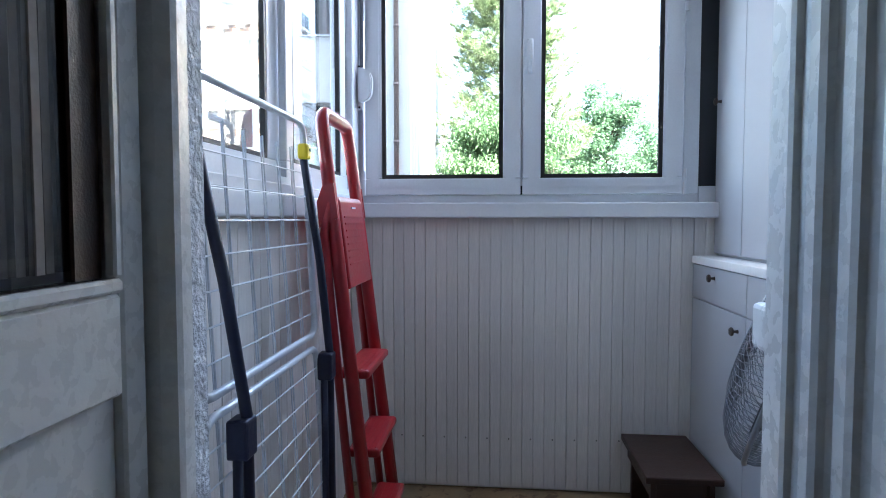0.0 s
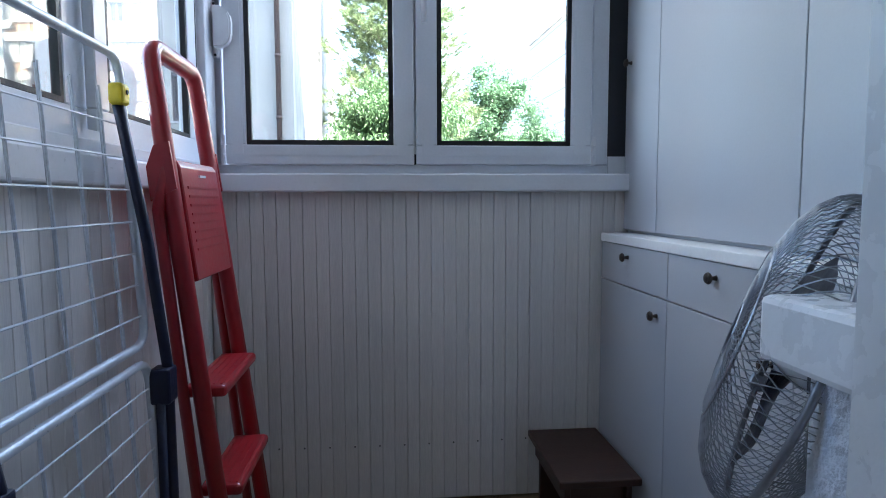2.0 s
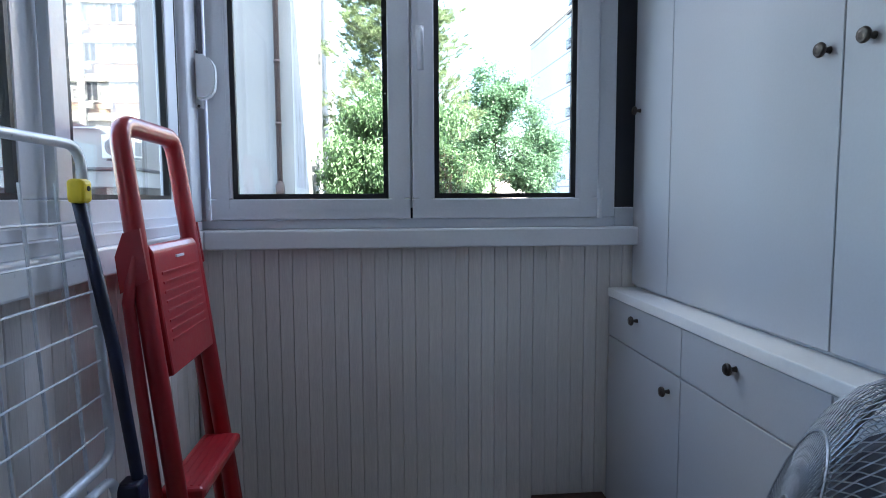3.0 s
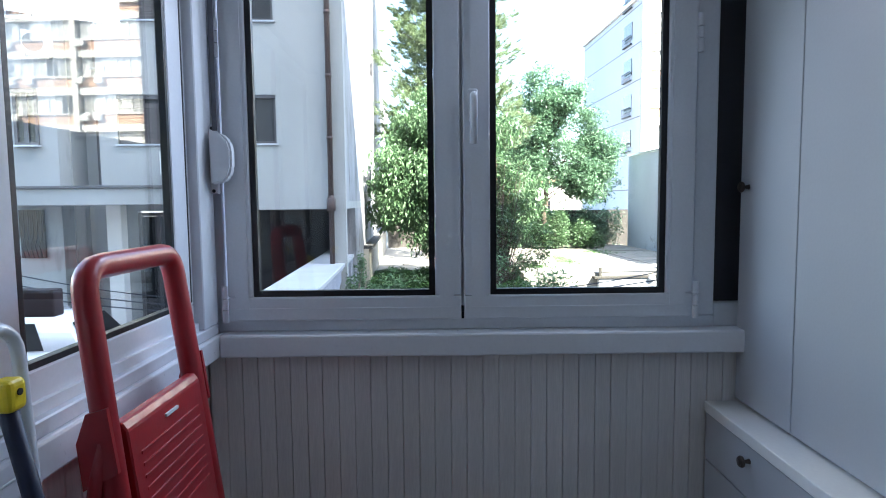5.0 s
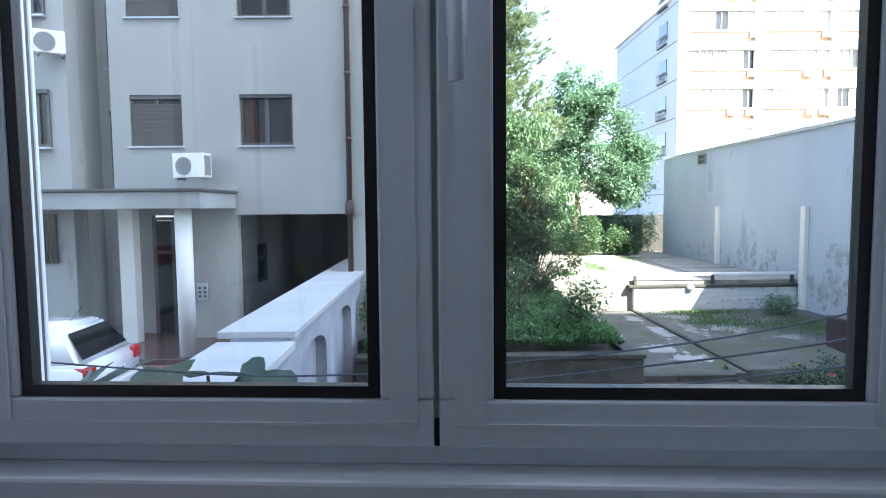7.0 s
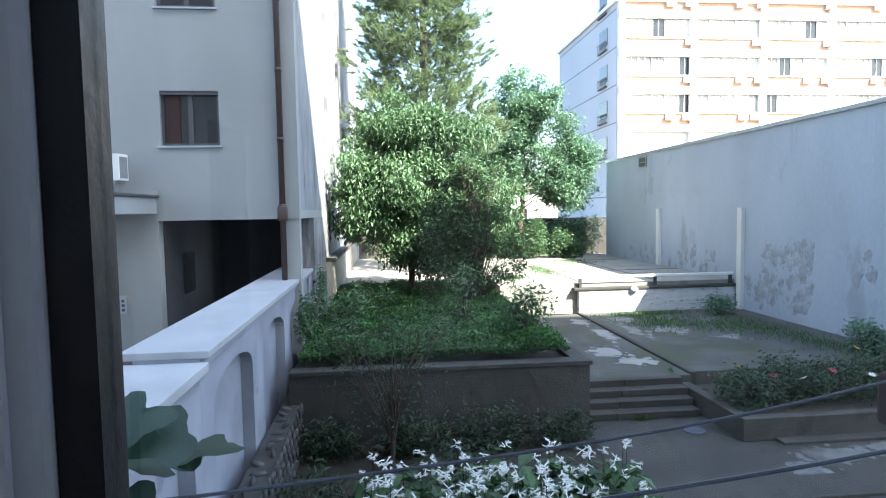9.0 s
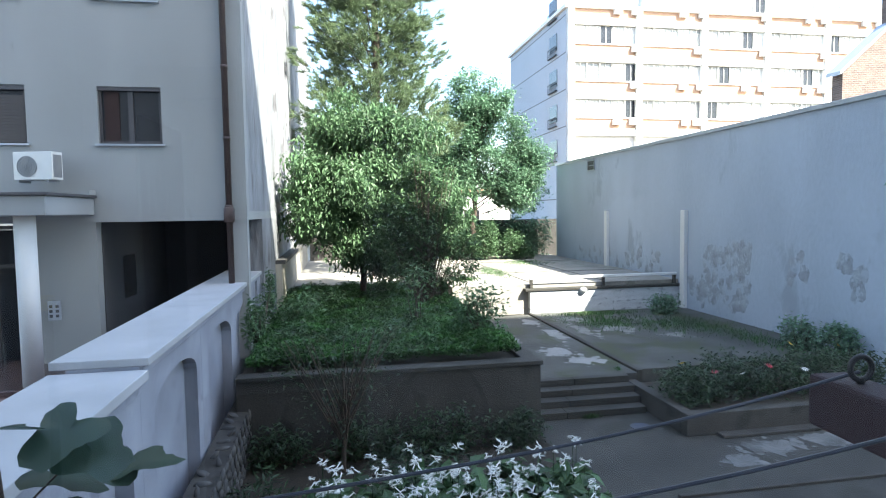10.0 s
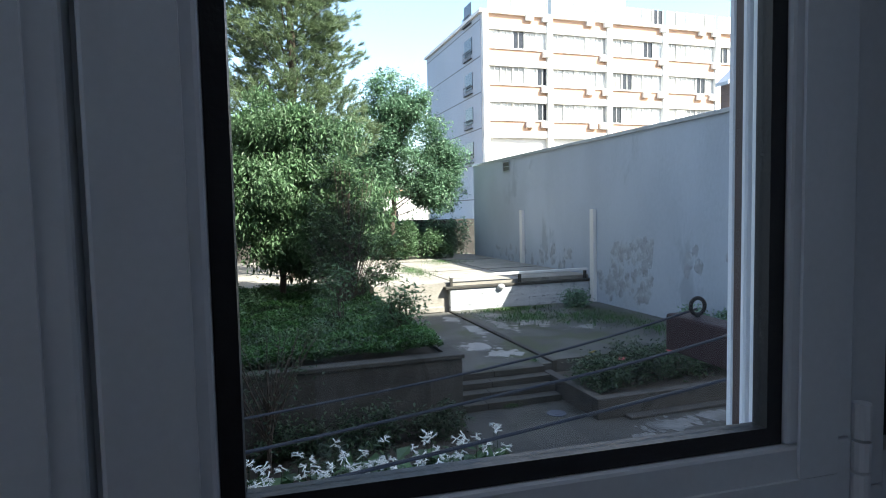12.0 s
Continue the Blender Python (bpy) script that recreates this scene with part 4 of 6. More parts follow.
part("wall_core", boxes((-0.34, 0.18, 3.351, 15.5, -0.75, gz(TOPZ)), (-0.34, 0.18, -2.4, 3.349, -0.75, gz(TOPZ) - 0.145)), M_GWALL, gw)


def arched_bay(v0, v1, a0, a1, zs, zt, top):
    """The proud skin of one bay with a round-headed niche cut in it."""
    bm = bmesh.new()
    U0, U1 = 0.181, 0.36
    n = 12
    arch = [((a0 + a1) / 2 - (a1 - a0) / 2 * math.cos(math.pi * k / n), zs + (zt - zs) * math.sin(math.pi * k / n)) for k in range(n + 1)]
    bot = -0.75
    def strip(p, q):
        for u in (U1,):
            A = [bm.verts.new((u, v, zz)) for v, zz in p]
            B = [bm.verts.new((u, v, zz)) for v, zz in q]
            for i in range(len(A) - 1):
                bm.faces.new((A[i], A[i + 1], B[i + 1], B[i]))
    strip([(v0, bot), (v0, zs)], [(a0, bot), (a0, zs)])
    strip([(v1, bot), (v1, zs)], [(a1, bot), (a1, zs)])
    strip(arch, [(v0 + (v1 - v0) * k / n, top) for k in range(n + 1)])
    f = [bm.verts.new((U1, v, zz)) for v, zz in ((v0, zs), arch[0], (v0, top))]
    bm.faces.new(f)
    f = [bm.verts.new((U1, v, zz)) for v, zz in ((v1, zs), (v1, top), arch[-1])]
    bm.faces.new(f)
    line = [(a0, bot)] + arch + [(a1, bot)]
    A = [bm.verts.new((U1, v, zz)) for v, zz in line]
    B = [bm.verts.new((U0, v, zz)) for v, zz in line]
    for i in range(len(line) - 1):
        bm.faces.new((A[i], A[i + 1], B[i + 1], B[i]))
    A = [bm.verts.new((u, v0, zz)) for u, zz in ((U0, bot), (U1, bot), (U1, top), (U0, top))]
    bm.faces.new(A)
    A = [bm.verts.new((u, v1, zz)) for u, zz in ((U0, bot), (U1, bot), (U1, top), (U0, top))]
    bm.faces.new(A)
    bmesh.ops.remove_doubles(bm, verts=bm.verts[:], dist=0.0005)
    bmesh.ops.recalc_face_normals(bm, faces=bm.faces[:])
    return bm


for v0, v1, a0, a1 in ((-2.4, 1.0, -1.6, 0.6), (1.0, 3.35, 1.2, 3.05), (3.35, 6.15, 3.8, 5.85), (6.15, 9.2, 6.6, 8.7), (9.2, 12.2, 9.6, 11.6)):
    drop = 0.0 if v0 > 3 else -0.17
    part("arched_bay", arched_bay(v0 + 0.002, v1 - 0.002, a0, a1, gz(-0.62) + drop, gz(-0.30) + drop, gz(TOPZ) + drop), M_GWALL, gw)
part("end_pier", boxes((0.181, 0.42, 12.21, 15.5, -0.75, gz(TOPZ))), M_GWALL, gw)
for v0, v1, up in ((3.35, 7.0, 0.09), (7.01, 10.6, 0.09), (10.61, 15.5, 0.09)):
    part("coping", boxes((-0.5, 0.46, v0, v1, gz(TOPZ) + 0.001, gz(TOPZ) + up, 0.012, 2)), M_CAP, gw)
part("coping", boxes((-0.5, 0.46, -2.4, 3.34, gz(TOPZ) - 0.14, gz(TOPZ) - 0.03, 0.012, 2)), M_CAP, gw)
part("moulding", boxes((0.361, 0.41, 3.36, 15.5, gz(TOPZ) - 0.1, gz(TOPZ), 0.01), (0.361, 0.41, -2.4, 3.34, gz(TOPZ) - 0.26, gz(TOPZ) - 0.145, 0.01)), M_GWALL, gw)
# rubble footing along the wall
foot = thing("stone_footing", (-1.55, 3.0, Z0), "rough rubble stone footing along the garden wall", "footing", garden=True)
part("footing_core", boxes((-0.25, 0.12, 0.0, 9.2, 0, 0.92)), M_CONCD, foot)
rs = random.Random(4)
stones = []
for k in range(4):
    bm = bmesh.new()
    bmesh.ops.create_icosphere(bm, subdivisions=1, radius=0.13)
    for v in bm.verts:
        v.co = Vector((v.co.x * 0.32, v.co.y * 1.1, v.co.z * 0.7)) * rs.uniform(0.8, 1.15)
    me = bpy.data.meshes.new("stone")
    bm.to_mesh(me)
    bm.free()
    for p in me.polygons:
        p.use_smooth = True
    me.materials.append(M_STONE)
    stones.append(me)
for i in range(32):
    for j in range(5):
        ob = new("stone", stones[rs.randrange(4)])
        ob.parent = foot
        ob.matrix_local = pose(0.12, 0.15 + 0.285 * i + 0.14 * (j % 2), 0.1 + 0.19 * j, rs.uniform(0, 360), 0, rs.uniform(-12, 12))
for i in range(30):
    ob = new("stone", stones[rs.randrange(4)])
    ob.parent = foot
    ob.matrix_local = pose(rs.uniform(-0.15, 0.05), 0.15 + 0.3 * i, 0.92, 90, rs.uniform(0, 360), 0)

# ---- neighbouring house on the left ----
FV = 13.2
house = thing("neighbour_house", (-5.0, FV, ZY), "pale grey rendered house with an overhanging upper floor", "house", garden=True)
def hu(u):
    return u + 5.0
def hz(v):
    return v - ZY
WINDOWS = [(-4.58, -3.33, 3.12, 4.31, True), (-7.11, -5.91, 3.12, 4.29, False), (-4.56, -3.34, 6.06, 7.25, True), (-7.11, -5.91, 6.06, 7.25, False), (-4.56, -3.34, 9.0, 10.2, False), (-7.11, -5.91, 9.0, 10.2, False)]
UL, UR = -7.55, -1.68
us = sorted({UL, UR, -7.11, -5.91, -4.57, -3.335})
# unseen upper height up to 21.5 added to block sky from the side window
zs_ = [1.5, 3.12, 4.30, 6.06, 7.25, 9.0, 10.2, 21.5]
bm = bmesh.new()
for i in range(len(us) - 1):
    for j in range(len(zs_) - 1):
        if i in (1, 3) and j in (1, 3, 5):
            continue
        box(bm, hu(us[i]), hu(us[i + 1]), 0, 0.35, hz(zs_[j]), hz(zs_[j + 1]))
bmesh.ops.remove_doubles(bm, verts=bm.verts[:], dist=0.0005)
part("front_wall", bm, M_RENDERGREY, house)
part("overhang_soffit", boxes((hu(UL), hu(UR), 0.35, 6.0, hz(1.5), hz(1.7))), M_RENDERGREY, house)
part("side_wall", boxes((hu(UR) - 0.35, hu(UR) - 0.002, 0.351, 34, hz(1.7), hz(21.5)), (hu(UR) - 0.35, hu(UR) - 0.002, 2.6, 34, hz(-0.2), hz(1.7))), M_SIDE, house, "rough sunlit white side wall")
part("side_coping", boxes((hu(UR) - 0.002, hu(UR) + 0.3, 5.6, 22, hz(0.05), hz(0.17))), M_STONE, house, "stone ledge along the side wall")
part("side_plinth", boxes((hu(UR) - 0.002, hu(UR) + 0.18, 5.6, 22, hz(-2.6), hz(0.05))), surface("beige_plinth", (0.4, 0.37, 0.31), 0.9, vary=0.12, scale=1, fine=18, bump=0.2), house)
for v in (6.5, 9.0, 11.5):
    part("side_shaft", boxes((hu(UR) - 0.001, hu(UR) + 0.09, v, v + 0.25, hz(2.0), hz(11.5))), M_SIDE, house)
part("pier", boxes((hu(-2.1), hu(UR) - 0.01, 0.02, 0.3, hz(-1.55), hz(1.5))), M_RENDERGREY, house)
part("roof", boxes((hu(UL) - 6, hu(UR) + 0.2, -0.2, 34, hz(21.5), hz(21.8))), M_FLASH, house)
part("passage_back", boxes((hu(-4.9), hu(UR) - 0.2, 5.0, 5.2, 0, hz(1.5)), (hu(-4.78), hu(-4.7), 0.3, 5.0, 0, hz(1.5))), M_PASSAGESHADE, house, "passage under the upper floor, shade put into its dark colour")
part("entrance_wall", boxes((hu(-8.0), hu(-7.0), 0.6, 0.8, 0, hz(2.1)), (hu(-5.95), hu(-4.72), 0.02, 0.3, 0, hz(2.1)), (hu(-7.0), hu(-5.95), 0.6, 0.8, hz(1.5), hz(2.1))), M_RENDERGREY, house)
part("entrance_step", boxes((hu(-8.2), hu(-4.3), -2.0, 0.6, 0, 0.12, 0.01)), M_MARBLE, house, "polished brown stone landing")
# recessed stair strip and the wing on the far left
bm = bmesh.new()
box(bm, hu(-8.35), hu(UL), 0.9, 1.2, 0, hz(21.5))
part("recess_wall", bm, M_RENDERGREY, house)
# wing top is likewise unseen, raised to block sky light
part("wing_wall", boxes((hu(-16), hu(-8.35), -0.3, 0.2, 0, hz(21.5)), (hu(-8.36), hu(-8.34) + 0.02, 0.2, 1.2, 0, hz(21.5))), M_RENDERGREY, house)


def house_window(u0, u1, z0, z1, v, blind, curtain=False):
    t = 0.07
    f = part("window", boxes((hu(u0), hu(u1), v + 0.08, v + 0.16, hz(z0), hz(z0) + t), (hu(u0), hu(u1), v + 0.08, v + 0.16, hz(z1) - t, hz(z1)),
                             (hu(u0), hu(u0) + t, v + 0.08, v + 0.16, hz(z0) + t, hz(z1) - t), (hu(u1) - t, hu(u1), v + 0.08, v + 0.16, hz(z0) + t, hz(z1) - t),
                             ((hu(u0) + hu(u1)) / 2 - 0.05, (hu(u0) + hu(u1)) / 2 + 0.05, v + 0.08, v + 0.15, hz(z0) + t, hz(z1) - t)), M_FRAMEDARK, house)
    part("pane", boxes((hu(u0) + t, hu(u1) - t, v + 0.12, v + 0.13, hz(z0) + t, hz(z1) - t)), M_WINDARK, f)
    part("sill", boxes((hu(u0) - 0.05, hu(u1) + 0.05, v - 0.06, v + 0.079, hz(z0) - 0.04, hz(z0))), M_FLASH, f)
    part("lintel_box", boxes((hu(u0), hu(u1), v + 0.02, v + 0.079, hz(z1) - 0.09, hz(z1))), M_FRAMEDARK, f)
    if blind:
        bm = bmesh.new()
        h = hz(z1) - hz(z0) - 0.16
        k = int(h / 0.06)
        for i in range(k):
            box(bm, hu(u0) + 0.02, hu(u1) - 0.02, v + 0.03, v + 0.05, hz(z0) + 0.02 + i * 0.06, hz(z0) + 0.075 + i * 0.06)
        part("blind", bm, M_SHUTTER, f, "lowered brown slatted blind")
    if curtain:
        part("curtain", boxes((hu(u0) + 0.12, hu(u0) + 0.4, v + 0.085, v + 0.118, hz(z0) + t, hz(z1) - 0.1)), surface("red_brown_curtain", (0.035, 0.016, 0.014), 0.9, vary=0.2, scale=8, fine=60, stretch=(6, 1, 1)), f, "red-brown curtain")


for u0, u1, z0, z1, open_ in WINDOWS:
    house_window(u0, u1, z0, z1, 0, not open_, open_ and z0 < 4)
for zb in (3.07, 6.0, 9.0):
    house_window(-9.3, -8.75, zb, zb + 1.3, -0.42, False)
    house_window(-8.05, -7.75, zb - 0.9, zb + 1.0, 0.8, False)
f = part("window", boxes((hu(-9.3), hu(-8.75), -0.36, -0.3, hz(0.42), hz(1.56))), M_WINDARK, house)
for k in range(6):
    bm = bmesh.new()
    uu = hu(-9.28) + 0.1 * k
    tube(bm, [(uu, -0.4, hz(1.56)), (uu, -0.4, hz(1.15)), (uu + 0.03, -0.46, hz(0.95)), (uu - 0.02, -0.5, hz(0.7)), (uu, -0.42, hz(0.42))], 0.012, 6)
    part("window_bar", bm, M_IRON, f)
# entrance: canopy, columns, glazed door, bell panel
part("canopy", boxes((hu(-9.4), hu(-4.72), -2.1, 0.0, hz(1.65), hz(2.0), 0.015), (hu(-5.0), hu(-4.66), -0.4, -0.05, hz(2.061), hz(2.16))), M_RENDERGREY, house, "grey entrance canopy slab")
part("canopy_roofing", boxes((hu(-9.45), hu(-4.66), -2.16, 0.0, hz(2.001), hz(2.06), 0.01)), M_FRAMEDARK, house, "dark roofing felt edge of the canopy")
for u, v in ((-5.25, -1.7), (-7.05, -0.4), (-8.9, -1.7)):
    bm = bmesh.new()
    if v < -1:
        cyl(bm, (hu(u), v, 0.12), (hu(u), v, hz(1.65)), 0.17, seg=24)
    else:
        box(bm, hu(u) - 0.17, hu(u) + 0.17, v - 0.15, v + 0.15, 0.12, hz(1.65), 0.01)
    part("column", bm, M_RENDERWHITE, house, "pale entrance column", smooth=v < -1)
d = part("entrance_door", boxes((hu(-6.95), hu(-6.87), 0.5, 0.58, 0.12, hz(1.45)), (hu(-6.03), hu(-5.95), 0.5, 0.58, 0.12, hz(1.45)), (hu(-6.5), hu(-6.42), 0.5, 0.58, 0.12, hz(1.45)), (hu(-6.86), hu(-6.04), 0.5, 0.58, hz(1.37), hz(1.45)), (hu(-6.86), hu(-6.04), 0.5, 0.58, hz(0.55), hz(0.63))), M_FRAMEDARK, house, "dark glazed entrance door")
part("pane", boxes((hu(-6.86), hu(-6.04), 0.53, 0.54, 0.12, hz(1.36))), M_WINDARK, d)
d = part("bell_panel", boxes((hu(-5.7), hu(-5.46), -0.02, 0.019, hz(-0.52), hz(-0.12), 0.004)), M_FLASH, house, "steel door bell panel")
for k in range(6):
    part("button", boxes((hu(-5.67) + 0.12 * (k % 2), hu(-5.61) + 0.12 * (k % 2), -0.028, -0.0205, hz(-0.46 + 0.1 * (k // 2)), hz(-0.4 + 0.1 * (k // 2)))), M_FRAMEDARK, d)
part("passage_window", boxes((hu(-4.68), hu(-4.66), 1.4, 2.2, hz(-0.3), hz(0.7))), M_WINDARK, house)
# downpipe
bm = bmesh.new()
cyl(bm, (hu(-2.03), -0.1, hz(-0.6)), (hu(-2.03), -0.1, hz(21.4)), 0.065)
box(bm, hu(-2.13), hu(-1.93), -0.2, -0.01, hz(1.45), hz(1.78), 0.02)
for zz in (1.75, 3.2, 4.7, 6.2, 7.8):
    cyl(bm, (hu(-2.03), -0.1, hz(zz)), (hu(-2.03), -0.1, hz(zz + 0.08)), 0.08)
part("downpipe", bm, M_PIPE, house, "brown metal downpipe", smooth=True)


def ac_unit(at, w, h, label, garden=True, turn=0):
    a = thing("air_conditioner", at, label, "air conditioner", garden=garden, turn=turn)
    part("shell", boxes((-w / 2, w / 2, -0.3, 0.0, 0.05, h, 0.015, 2)), M_ACWHITE, a)
    bm = bmesh.new()
    for r in (0.05, 0.1, 0.15, 0.2):
        tube(bm, [(-w * 0.14 + r * math.cos(2 * math.pi * k / 24), -0.31, h * 0.52 + r * math.sin(2 * math.pi * k / 24)) for k in range(24)], 0.006, 4, closed=True)
    for k in range(8):
        q = math.pi * k / 8
        cyl(bm, (-w * 0.14 + 0.2 * math.cos(q), -0.312, h * 0.52 + 0.2 * math.sin(q)), (-w * 0.14 - 0.2 * math.cos(q), -0.312, h * 0.52 - 0.2 * math.sin(q)), 0.004, seg=4)
    part("grille", bm, M_ACGRILL, a)
    bm = bmesh.new()
    cyl(bm, (-w * 0.14, -0.302, h * 0.52), (-w * 0.14, -0.304, h * 0.52), 0.2, seg=24)
    part("fan_opening", bm, M_ACGRILL, a)
    part("side_slats", boxes(*[(w / 2 + 0.001, w / 2 + 0.012, -0.27 + 0.03 * q_, -0.255 + 0.03 * q_, 0.1, h - 0.06) for q_ in range(8)]), M_ACGRILL, a)
    part("bracket", boxes((-w * 0.4, -w * 0.35, -0.32, 0.0, 0.0, 0.05), (w * 0.35, w * 0.4, -0.32, 0.0, 0.0, 0.05)), M_ACGRILL, a)
    return a


ac_unit((-5.5, FV - 0.3, 2.3), 0.8, 0.6, "white outdoor air conditioner above the entrance canopy", turn=-14)
ac_unit((-8.62, FV - 0.4, 5.05), 0.6, 0.55, "white outdoor air conditioner high on the side wing", turn=30)

# ---- long grey wall on the right ----
long_wall = thing("boundary_wall", (13.6, 22.0, Z1 - 0.6), "tall blue-grey painted blank wall with peeling base", "boundary wall", garden=True)
bz = Z1 - 0.6
part("wall_body", boxes((0, 0.4, -10.05, 12.5, 0, 4.32 - bz)), M_GREYWALL, long_wall)
part("flashing", boxes((-0.08, 0.5, -10.1, 12.55, 4.321 - bz, 4.45 - bz, 0.01)), M_FLASH, long_wall)
for k in range(9):
    part("flashing_seam", boxes((-0.09, 0.1, -9.5 + 2.5 * k, -9.46 + 2.5 * k, 4.32 - bz, 4.46 - bz)), M_FLASH, long_wall)
vt = part("vent", boxes((-0.03, 0.0, 7.0, 7.8, 3.72 - bz, 4.18 - bz)), M_FRAMEDARK, long_wall, "small louvred vent window")
part("vent_frame", boxes((-0.07, -0.031, 6.95, 7.0, 3.68 - bz, 4.22 - bz), (-0.07, -0.031, 7.8, 7.85, 3.68 - bz, 4.22 - bz), (-0.07, -0.031, 7.0, 7.8, 4.18 - bz, 4.22 - bz), (-0.07, -0.031, 7.0, 7.8, 3.68 - bz, 3.72 - bz), (-0.06, -0.031, 7.0, 7.8, 3.93 - bz, 3.96 - bz)), M_FLASH, vt)
for v in (20.6, 27.3):
    part("pilaster", boxes((-0.16, -0.001, v - 22.0, v - 21.72, Z1 - bz, 1.55 - bz, 0.01)), M_RENDERWHITE, long_wall, "narrow white pilaster strip")
bm = bmesh.new()
rnd = random.Random(70)
for v, zz, rv, rz, k in ((18.9, -0.8, 0.9, 1.1, 60), (17.55, -0.75, 0.42, 1.15, 60), (19.8, -1.6, 0.7, 0.4, 16), (24.5, -0.7, 2.0, 0.5, 26), (29, -0.8, 2.0, 0.4, 24), (15.1, -0.2, 0.4, 0.35, 4), (13.2, 0.1, 0.35, 0.3, 5), (13.0, -0.8, 0.2, 0.7, 6)):
    for _ in range(k):
        cv, cz, w = v + rv * rnd.uniform(-1, 1), zz + rz * rnd.uniform(-1, 1), rnd.uniform(0.05, 0.22)
        pts = []
        for j in range(11):
            a = 2 * math.pi * j / 11
            q = w * rnd.uniform(0.6, 1.3)
            pts.append((cv - 22 + q * math.cos(a), cz - bz + 1.3 * q * math.sin(a)))
        prism(bm, pts, "x", -rnd.uniform(0.003, 0.009), 0.0)
part("peeled_patches", bm, M_PEEL, long_wall, "bare grey patches of fallen paint")
# the wall end's shadow is put into this darker plaster colour
return_wall = structure("wall_return", boxes((13.7, 26, 11.4, 11.94, Z0, 4.2)), surface("shade_dark_rough_plaster", (0.2, 0.21, 0.23), 0.95, vary=0.25, scale=0.8, fine=8, bump=0.6, depth=0.04), "rough plaster wall end beside the yard, coloured dark for shade", "wall", True)
# back wall and hedge line of the upper terrace
structure("wall_garden_end", boxes((-1.4, 13.59, 36.0, 36.3, Z0, 1.05), (13.6, 19, 36.0, 36.3, Z0, 1.05)), M_CONCD, "old grey wall closing the garden", "wall", True)

# ---- brick house with chimney beyond the grey wall ----
bh = thing("brick_house", (27.0, 24.0, Z0), "old red-brown brick gable with chimney", "house", garden=True)
bm = bmesh.new()
prism(bm, [(-3.4, 0), (2.6, 0), (2.6, 17), (-0.75, 17), (-0.75, 13.0), (-3.4, 10.7)], "y", 0, 0.6)
part("gable_wall", bm, M_BRICK, bh)
part("chimney", boxes((-0.8, 0.45, -0.12, -0.001, 12.7, 17.2, 0.01)), M_BRICK, bh)
bm = bmesh.new()
prism(bm, [(-3.65, 10.6), (-0.8, 13.05), (-0.8, 13.2), (-3.65, 10.78)], "y", -0.15, 0.7)
part("roof_edge", bm, M_FLASH, bh)
bm = bmesh.new()
cyl(bm, (0.75, -0.12, 0), (0.75, -0.12, 16.8), 0.08)
part("downpipe", bm, M_FLASH, bh, smooth=True)

# ---- far office block ----
OV, OU0, OU1 = 52.0, 21.5, 62.0
off = thing("office_block", (OU0, OV, Z0), "long white office block with orange brick bands", "office building", garden=True)
def oz(v):
    return v - Z0
FLOORS = [9.15 - 3.38 * 3 + 3.38 * k for k in range(7)]
part("main_wall", boxes((0, OU1 - OU0, 0.4, 18, 0, oz(20.1))), M_FARWHITE, off)
# thin sheet that colours the gable side as shaded
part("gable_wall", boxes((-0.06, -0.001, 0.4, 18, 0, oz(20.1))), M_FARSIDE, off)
part("roof_edge", boxes((-0.3, OU1 - OU0 + 0.3, -0.1, 18.3, oz(20.1), oz(20.4))), M_FARWHITE, off)
part("gable_joints", boxes(*[(-0.075, -0.061, 0.4, 18, oz(f + 0.2), oz(f + 0.3)) for f in FLOORS[1:]]), M_FRAMEDARK, off)
for f in FLOORS[2:]:
    w = part("window", boxes((-0.12, -0.061, 2.6, 4.6, oz(f + 1.0), oz(f + 2.6))), M_WINDARK, off)
    part("window_balcony", boxes((-0.3, -0.121, 2.5, 4.7, oz(f + 0.5), oz(f + 0.58)), (-0.3, -0.26, 2.5, 4.7, oz(f + 1.3), oz(f + 1.4)), *[(-0.29, -0.27, 2.5 + 0.27 * k, 2.54 + 0.27 * k, oz(f + 0.58), oz(f + 1.3)) for k in range(9)]), M_IRON, w)
NB = 6
BAY = 6.75
rw = random.Random(9)
for f in FLOORS[3:]:
    part("brick_band", boxes((0.6, OU1 - OU0, 0.18, 0.399, oz(f), oz(f + 0.95))), M_FARORANGE, off)
    part("sill_band", boxes((0, OU1 - OU0, 0.05, 0.399, oz(f + 0.951), oz(f + 1.07)), (0, OU1 - OU0, 0.0, 0.399, oz(f - 0.65), oz(f - 0.001))), M_FARWHITE, off)
    for b in range(NB):
        for k in range(5):
            u0 = 0.75 + BAY * b + 1.26 * k
            if rw.random() < 0.07:
                mt = M_WINDARK
            else:
                mt = M_FARGLASS
            fr = part("window", boxes((u0, u0 + 1.1, 0.3, 0.395, oz(f + 1.12), oz(f + 2.68))), mt, off)
            part("frame", boxes((u0 - 0.05, u0, 0.2, 0.399, oz(f + 1.1), oz(f + 2.7)), (u0 + 1.1, u0 + 1.16, 0.2, 0.399, oz(f + 1.1), oz(f + 2.7)), (u0 + 0.5, u0 + 0.56, 0.24, 0.3, oz(f + 1.1), oz(f + 2.7))), M_FARWHITE, fr)
    for b in range(NB):
        if rw.random() < 0.85:
            for q in ((0.55, 0.62), (0.8, 0.7))[rw.randrange(2):]:
                u0 = 0.75 + BAY * (b + q[0]) + rw.uniform(-0.3, 0.3)
                part("air_conditioner", boxes((u0, u0 + 0.8, -0.25, 0.1, oz(f + 0.35), oz(f + 0.92), 0.02)), M_ACWHITE, off)
